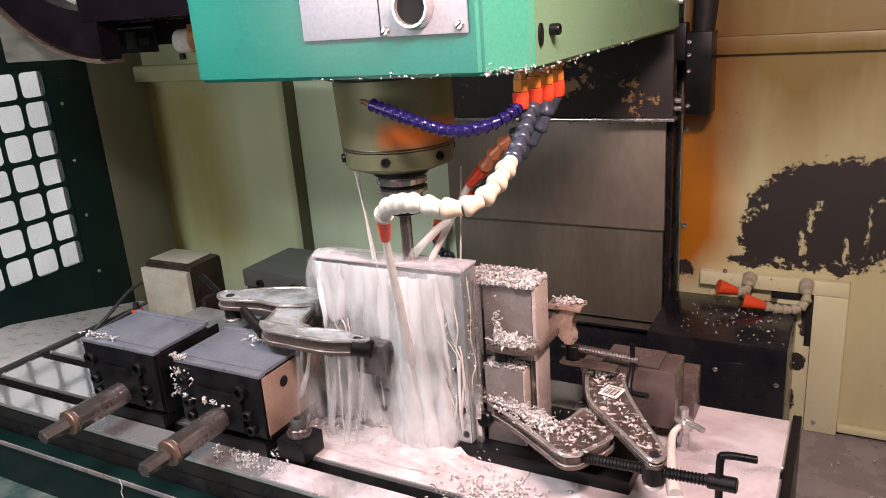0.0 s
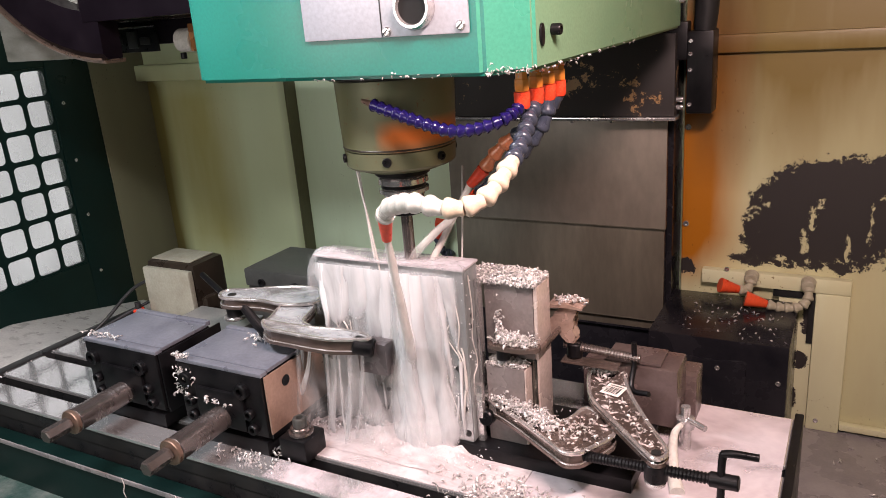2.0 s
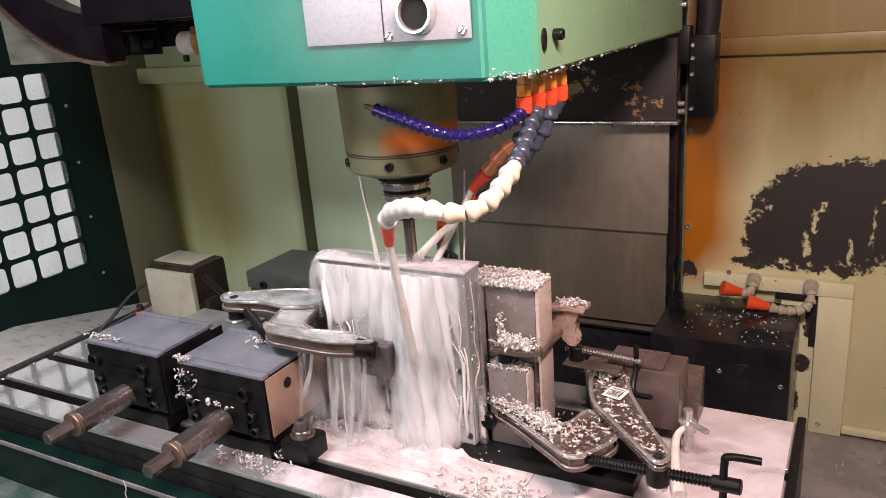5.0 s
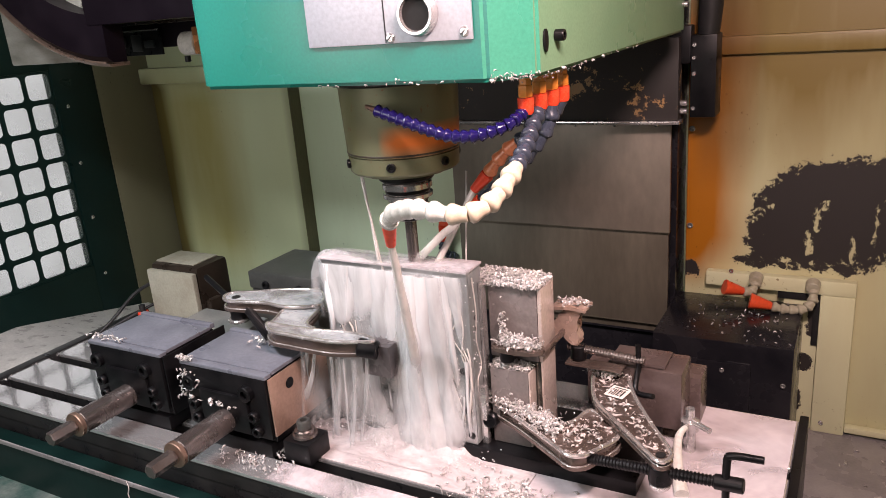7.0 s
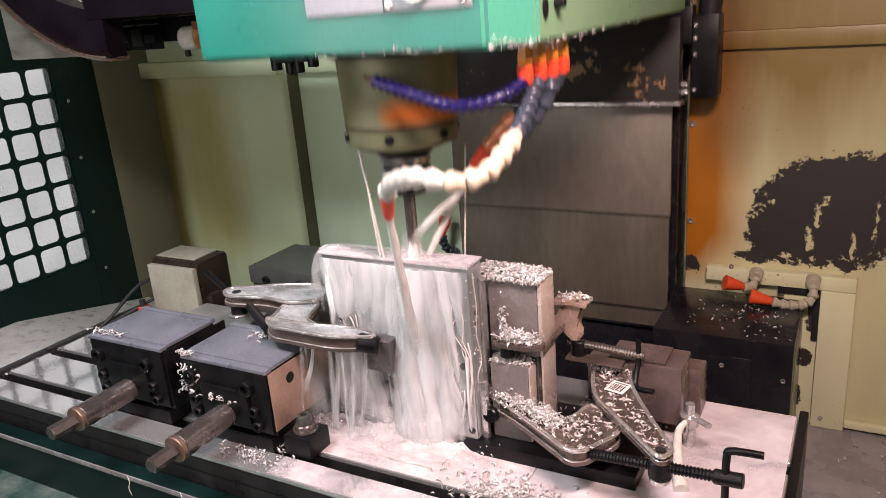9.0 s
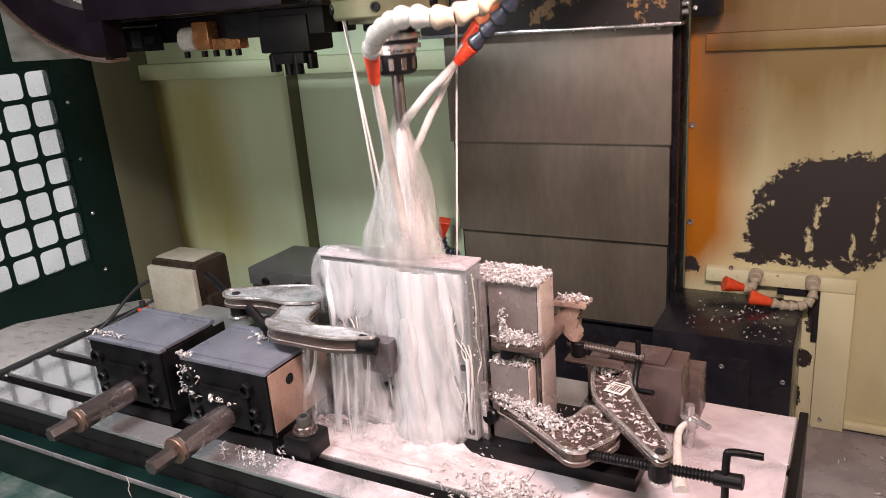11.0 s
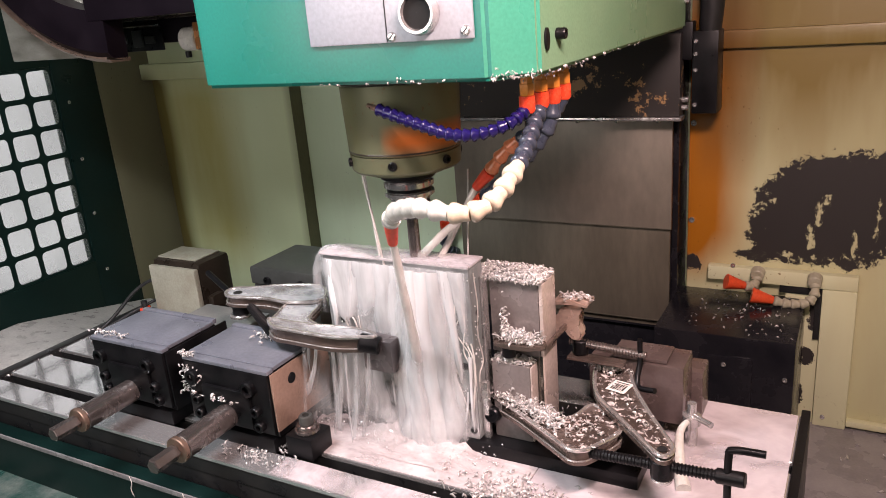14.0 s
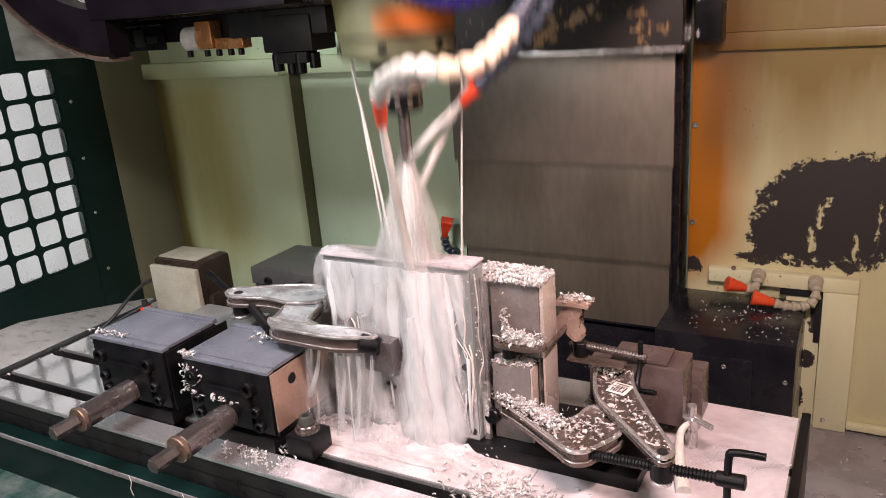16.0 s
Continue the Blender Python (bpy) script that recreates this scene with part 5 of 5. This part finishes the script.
def spray_cone(top, low, r0, r1, lean, seed, n=26, steps=16):
    """A ragged open cone of flung coolant round the drill."""
    b = bmesh.new()
    density = b.verts.layers.float.new("milkiness")
    rings = []
    for j in range(steps + 1):
        w = j / steps
        ring = []
        for i in range(n):
            a = 2 * math.pi * i / n
            r = (r0 + (r1 - r0) * w ** 0.8) * (1 + 0.35 * noise.noise(Vector((2 * math.cos(a) + seed, 2 * math.sin(a), w * 1.5))))
            z = top + (low - top) * w + 0.018 * w * noise.noise(Vector((3 * math.cos(a), 3 * math.sin(a), seed)))
            ring.append(b.verts.new((AX + r * math.cos(a) + lean * w, AY - 0.002 + 0.55 * r * math.sin(a), z)))
            ring[-1][density] = math.sin(math.pi * min(1.0, 0.06 + 0.94 * w)) ** 0.7
        rings.append(ring)
    for p, q in zip(rings, rings[1:]):
        for i in range(n):
            b.faces.new((p[i], p[(i + 1) % n], q[(i + 1) % n], q[i]))
    return b


for k, (top, low, r0, r1, lean) in enumerate(((0.262, 0.080, 0.008, 0.064, -0.016), (0.240, 0.075, 0.007, 0.046, -0.018), (0.225, 0.075, 0.006, 0.064, -0.020), (0.205, 0.080, 0.010, 0.030, -0.006), (0.280, 0.085, 0.006, 0.046, -0.024))):
    part("spray", spray_cone(top, low, r0, r1, lean, 3.1 * k), M_FLUNG, jets, "fine flung spray", smooth=80)


def sheet(x0, x1, z0, z1, y, seed, bulge=0.006, taper=0.0, top=0.0):
    """A curtain of coolant, a thin wavy slab."""
    b = bmesh.new()
    density = b.verts.layers.float.new("milkiness")
    nx, nz = 34, 40
    grid = []
    for j in range(nz + 1):
        row = []
        for i in range(nx + 1):
            u, w = i / nx, j / nz
            mid = (x0 + x1) / 2
            xx = mid + (x0 + (x1 - x0) * u - mid) * (1 - taper * w)
            z = z1 + (z0 - z1) * w
            e = 0.010 * noise.noise(Vector((seed, w * 3.0, 0.3))) * (1 if u > 0.5 else -1) * abs(u - 0.5) * 2
            yy = y - bulge * (0.4 + 0.6 * math.sin(math.pi * u)) * (0.3 + 0.7 * w) - 0.003 * noise.noise(Vector((xx * 70 + seed, z * 14, seed)))
            row.append(b.verts.new((xx + e, yy, z)))
            row[-1][density] = min(1.0, 6 * min(u, 1 - u)) * min(1.0, 3 * (1 - w) + 0.1) * min(1.0, 5 * w + top)
        grid.append(row)
    for j in range(nz):
        for i in range(nx):
            b.faces.new((grid[j][i], grid[j][i + 1], grid[j + 1][i + 1], grid[j + 1][i]))
    return b


def fall(x1, x0, z1, z0, w1, w0, y, seed, thick=0.004, tip=True, lean=0.0):
    """One falling stream: a lens-shaped strip with wavering edges and, where it ends in the air, a rounded tip."""
    b = bmesh.new()
    density = b.verts.layers.float.new("milkiness")
    steps, n = max(8, int((z1 - z0) / 0.006)), 10
    rows = []
    for j in range(steps + 1):
        w = j / steps
        z = z1 + (z0 - z1) * w
        width = w1 + (w0 - w1) * w
        width *= 1 + 0.45 * noise.noise(Vector((seed * 3.7, z * 30, 0.2)))
        if tip and w > 0.86:
            width *= 0.22 + 0.78 * math.sqrt(max(0.0, 1 - ((w - 0.86) / 0.14) ** 2))
        cx = x1 + (x0 - x1) * w ** 1.3 + 0.008 * w * noise.noise(Vector((seed, z * 16, 3.3)))
        row = []
        for i in range(n + 1):
            u = 2 * i / n - 1
            ripple = 0.0016 * noise.noise(Vector((cx * 90 + u * 4, z * 26, seed)))
            row.append(b.verts.new((cx + u * width / 2, y - lean * w - thick * (1 - u * u) - ripple, z)))
            row[-1][density] = min(1.0, 1.25 * (1 - u * u) + 0.08) * (1.0 if not tip else 1 - 0.55 * max(0.0, (w - 0.6) / 0.4)) * (1.0 if tip or w < 0.9 else 1 - 5 * (w - 0.9))
        rows.append(row)
    for p, q in zip(rows, rows[1:]):
        for i in range(n):
            b.faces.new((p[i], p[i + 1], q[i + 1], q[i]))
    return b


# x and z at the top, x and z at the foot, width at both, distance in front of the plate
curtain = thing("coolant_curtain", "milky coolant streaming down the face of the workpiece", "coolant", "coolant curtains")
for k, (x1, x0, z1, z0, w1, w0, y, m) in enumerate((
        (0.002, -0.006, 0.264, 0.004, 0.026, 0.056, -0.030, M_WATERBODY), (0.016, 0.024, 0.262, 0.004, 0.026, 0.046, -0.027, M_WATERBODY),
        (-0.010, -0.026, 0.262, 0.006, 0.022, 0.030, -0.026, M_WATERTHIN), (0.034, 0.046, 0.262, 0.010, 0.026, 0.042, -0.025, M_WATERTHIN),
        (-0.002, 0.004, 0.200, 0.004, 0.016, 0.040, -0.036, M_WATERTHIN))):
    part("stream", fall(x1, x0, z1, z0, w1, w0, y, 1.3 + k, 0.006, False), m, curtain, smooth=80)
sheets = thing("coolant_curtain", "broad translucent sheet of coolant over the workpiece", "coolant", "coolant curtains")
part("stream", sheet(-0.139, 0.086, 0.022, 0.262, -0.0206, 3.0, 0.0012, 0.0, 1.0), M_WATERSHEET, sheets, smooth=80)
veil = thing("coolant_curtain", "thin veil of coolant running down the workpiece's sides", "coolant", "coolant curtains")
for k, (x1, x0, z1, z0, w1, w0, m) in enumerate((
        (-0.108, -0.114, 0.2645, 0.176, 0.066, 0.046, M_WATERTHIN), (-0.128, -0.133, 0.2645, 0.160, 0.022, 0.008, M_WATERBODY),
        (-0.070, -0.078, 0.2640, 0.186, 0.060, 0.030, M_WATERTHIN), (-0.094, -0.106, 0.2640, 0.172, 0.014, 0.006, M_WATERTHIN),
        (-0.042, -0.052, 0.2640, 0.150, 0.050, 0.030, M_WATERTHIN), (-0.026, -0.040, 0.2640, 0.100, 0.030, 0.020, M_WATERBODY),
        (0.048, 0.066, 0.2640, 0.110, 0.026, 0.008, M_WATERBODY), (0.044, 0.060, 0.2500, 0.020, 0.016, 0.024, M_WATERTHIN),
        (0.064, 0.078, 0.2640, 0.165, 0.026, 0.008, M_WATERTHIN), (0.078, 0.074, 0.150, 0.040, 0.006, 0.005, M_WATERBODY),
        (-0.110, -0.116, 0.130, 0.022, 0.020, 0.030, M_WATERTHIN), (-0.070, -0.064, 0.112, 0.022, 0.024, 0.040, M_WATERTHIN), (-0.092, -0.090, 0.140, 0.022, 0.030, 0.044, M_WATERTHIN), (-0.126, -0.124, 0.120, 0.022, 0.024, 0.036, M_WATERTHIN))):
    part("stream", fall(x1, x0, z1, z0, w1, w0, -0.0225, 20.0 + k, 0.003), m, veil, smooth=80)
rnd = random.Random(17)
for k in range(10):
    x, z1 = rnd.uniform(-0.134, 0.080), rnd.choice((rnd.uniform(0.20, 0.25), rnd.uniform(0.08, 0.13)))
    part("rivulet", fall(x, x + rnd.uniform(-0.005, 0.005), z1, max(0.024, z1 - rnd.uniform(0.04, 0.10)), 0.0030, rnd.uniform(0.003, 0.006), -0.0222, 40.0 + k, 0.0016), M_WATERBODY, veil, smooth=80)
for k in range(13):
    right = k % 3 != 2
    x, z = (rnd.uniform(0.030, 0.082), rnd.uniform(0.15, 0.255)) if right else (rnd.uniform(-0.130, -0.060), rnd.uniform(0.17, 0.25))
    pts = []
    for j in range(6):
        pts.append((min(0.083, max(-0.136, x)), -0.0222, z))
        x, z = x + rnd.uniform(-0.009, 0.011), z - rnd.uniform(0.010, 0.026)
        z = max(z, 0.024 + 0.001 * (5 - j))
    part("thread", tube(pts, lambda s, w=rnd.uniform(0.0007, 0.0013): w * (1 + 0.9 * s * s), 7, 6, 0.3, 130 + k), M_WATERJET, veil, smooth=80)
haze = thing("coolant_spray", "fine milky spray hanging before the workpiece", "coolant")
part("spray", sheet(-0.175, -0.045, 0.003, 0.135, -0.050, 11.0, 0.010, -0.25), M_HAZE, haze, "fine spray", smooth=80)
part("spray", sheet(-0.080, 0.070, 0.003, 0.075, -0.050, 13.0, 0.012, -0.30), M_HAZE, haze, smooth=80)
part("spray", sheet(-0.205, -0.110, 0.003, 0.110, -0.070, 15.0, 0.010, -0.25), M_HAZE, haze, "fine spray", smooth=80)
drizzle = thing("coolant_spray", "strings of coolant dripping from the clamp beside the vise", "coolant")
rnd = random.Random(23)
for k in range(15):
    x = -0.180 + 0.0090 * k + rnd.uniform(-0.004, 0.004)
    y = -0.066 + 0.034 * rnd.random()
    z0 = rnd.choice((0.003, 0.003, rnd.uniform(0.03, 0.08)))
    part("drip", fall(x, x - rnd.uniform(0.002, 0.030), 0.146, z0, rnd.uniform(0.004, 0.009), rnd.uniform(0.003, 0.018), y, 70.0 + k, 0.002, z0 > 0.01), M_MIST if k % 2 else M_WATERTHIN, drizzle, smooth=80)
cap = tagged(part("coolant_film", box(WX0 - 0.003, WX1 + 0.002, -0.024, 0.021, WZ1 + 0.0003, WZ1 + 0.004, 0.0015), M_POOL), "milky coolant spilling over the top edge", "coolant")

spill = thing("coolant_spill", "milky coolant pouring off the workpiece's top corner", "coolant")
part("stream", tube([(-0.100, -0.002, 0.2655), (-0.132, -0.004, 0.266), (-0.148, -0.006, 0.259), (-0.156, -0.010, 0.240), (-0.160, -0.014, 0.205), (-0.164, -0.018, 0.172)], lambda s: 0.0045 + 0.003 * math.sin(3 * s), 12, 8, 0.3, 40), M_MIST, spill, smooth=80)
part("stream", sheet(-0.166, -0.140, 0.172, 0.262, -0.008, 9.0, 0.004, -0.3), M_MIST, spill, smooth=80)
for k, pts in enumerate(([(0.0875, -0.010, 0.255), (0.0872, -0.004, 0.21), (0.0874, -0.008, 0.17), (0.0872, 0.002, 0.13), (0.0874, -0.012, 0.11), (0.0872, -0.010, 0.06)],
                         [(0.070, -0.0212, 0.23), (0.076, -0.0212, 0.19), (0.072, -0.0212, 0.15), (0.082, -0.0212, 0.12), (0.080, -0.0212, 0.05)])):
    part("rivulet", tube(pts, 0.0010, 8, 8, 0.3, 60 + k), M_WATERJET, spill, smooth=80)
for k, (x, z0) in enumerate(((-0.41, -0.085), (-0.30, -0.080), (-0.215, -0.090))):
    part("rivulet", tube([(x, -0.1982, -0.048), (x + 0.003, -0.1986, -0.060), (x - 0.002, -0.1984, -0.072), (x + 0.002, -0.1984, z0)], lambda s: 0.0006 + 0.0005 * s, 8, 6, 0.3, 90 + k), M_WATERJET, spill, smooth=80)
foam = thing("coolant_splash", "foaming coolant splashing at the foot of the workpiece", "coolant")


def droplets(count, place, r0, r1, seed):
    rnd = random.Random(seed)
    m = bmesh.new()
    for _ in range(count):
        p, r = place(rnd), rnd.uniform(r0, r1) * rnd.choice((0.5, 1, 1, 1.4))
        ico = bmesh.ops.create_icosphere(m, subdivisions=1, radius=r)
        sq = Vector((rnd.uniform(0.8, 1.4), rnd.uniform(0.7, 1.2), rnd.uniform(0.7, 1.6)))
        for v in ico["verts"]:
            v.co = Vector((v.co.x * sq.x, v.co.y * sq.y, v.co.z * sq.z)) + p
    return m


M_DROP, dnt, dp = nodes_of("coolant_drops")
dp.inputs["Base Color"].default_value = (0.90, 0.89, 0.90, 1)
dp.inputs["Roughness"].default_value = 0.06
dp.inputs["Transmission Weight"].default_value = 0.35
dp.inputs["IOR"].default_value = 1.33
tagged(part("drops", droplets(420, lambda r: Vector((r.uniform(-0.17, 0.12), -0.040 + r.gauss(0, 0.012), abs(r.gauss(0, 0.010)) + 0.0015)), 0.0004, 0.0011, 5), M_DROP, foam, smooth=80), "", "", "", "stuff")
beads = tagged(part("coolant_beads", droplets(170, lambda r: Vector((r.uniform(WX0, WX1), -0.0206, r.uniform(0.03, 0.255))), 0.0003, 0.0010, 6), M_DROP, smooth=80), "clear beads of coolant on the wet aluminium face", "droplets", "", "stuff")
edge_beads = tagged(part("coolant_beads", droplets(26, lambda r: Vector((WX1 + 0.0016, r.uniform(-0.018, 0.005), r.uniform(0.12, 0.25))), 0.0005, 0.0013, 7), M_DROP, smooth=80), "clear beads of coolant on the plate's edge", "droplets", "", "stuff")
for k in range(7):
    x = -0.150 + 0.034 * k
    part("foam_patch", prism(rounded([(x + 0.020 * math.cos(a) * (1 + 0.3 * math.sin(3 * a + k)), -0.045 + 0.022 * math.sin(a) * (1 + 0.3 * math.cos(2 * a + k))) for a in (0, 0.9, 1.8, 2.7, 3.6, 4.5, 5.4)], 3), 0.0016 + 0.0004 * (k % 3), 0.0030 + 0.0005 * (k % 3), 0.0004), M_FOAM, foam, smooth=80)
bank = bmesh.new()
grid = []
for i in range(61):
    x = -0.185 + 0.28 * i / 60
    row = []
    for j in range(13):
        y = -0.078 + 0.058 * j / 12
        lump = noise.noise(Vector((x * 55, y * 70, 2.0))) + 0.5 * noise.noise(Vector((x * 140, y * 140, 5.0)))
        end = min(1.0, 8 * i / 60, 8 * (60 - i) / 60)
        row.append(bank.verts.new((x, y, 0.0018 + end * max(0.0, (0.003 + 0.015 * (j / 12) ** 2.5) * (1 + 0.7 * lump)))))
    grid.append(row)
for p, q in zip(grid, grid[1:]):
    for j in range(12):
        bank.faces.new((p[j], q[j], q[j + 1], p[j + 1]))
part("foam_bank", bank, M_FOAM, foam, "churned milky foam along the fixture", smooth=80)
# chips caught on the head
chips("clinging_chips", 16, lambda r: (Vector((r.uniform(-0.05, 0.177), -0.1205, 0.504 + abs(r.gauss(0, 0.002)))), None), 0.0022, "bright chips caught on the edge", 41, head)
chips("clinging_chips", 45, lambda r: ((lambda u: Vector((0.180 + 0.036 * u, -0.117 + 0.036 * u, 0.504 + abs(r.gauss(0, 0.003)))))(r.random()), None), 0.0024, "bright chips caught on the edge", 42, head)
chips("clinging_chips", 26, lambda r: (Vector((0.217, r.uniform(-0.08, 0.30), 0.504 + abs(r.gauss(0, 0.002)))), None), 0.0022, "bright chips caught on the edge", 43, head)
chips("clinging_chips", 36, lambda r: (Vector((0.200 + r.gauss(0, 0.008), r.uniform(-0.06, 0.05), 0.503 - abs(r.gauss(0, 0.003)))), None), 0.0026, "bright chips caught round the fittings", 44, head)

# ---------------------------------------------------------------- what moves
def head_rows():
    """Deep-hole pecking: seven strokes, each a little deeper."""
    stroke = [(0.42, 0.0), (0.5, 0.05), (0.6, 0.24), (0.7, 0.45), (0.8, 0.72), (0.9, 0.91), (1.0, 0.98), (1.1, 1.0), (1.33, 1.0), (1.4, 0.97), (1.5, 0.73), (1.6, 0.49), (1.7, 0.27), (1.8, 0.11), (1.9, 0.03), (2.0, 0.0)]
    rows = [(0.0, 0.007)]
    for start in (0.0, 2.40, 4.79, 7.22, 9.62, 12.04, 14.50):
        for t, up in stroke:
            if start + t < 15.99:
                low = 0.007 - 0.0007 * (start + t)
                rows.append((start + t, low + up * (0.180 - low)))
    rows.append((16.0, 0.180 * 0.735))
    return [(t, pose(0, 0, dz)) for t, dz in rows]


def sway(seed, ax, az):
    rows = []
    for k in range(161):
        t = k * 0.1
        rows.append((t, pose(ax * noise.noise(Vector((t * 2.3, seed, 0.5))), 0, az * noise.noise(Vector((seed, t * 4.1, 1.5))) - az)))
    return rows


def motions():
    rows = head_rows()
    walk(head, rows)
    walk(jets, rows)
    walk(curtain, sway(1.7, 0.010, 0.006))
    walk(sheets, sway(2.9, 0.003, 0.004))
    walk(veil, sway(4.2, 0.005, 0.006))
    walk(drizzle, sway(5.5, 0.008, 0.004))
    walk(haze, sway(6.3, 0.012, 0.002))
    walk(foam, sway(8.1, 0.012, 0.002))


motions()
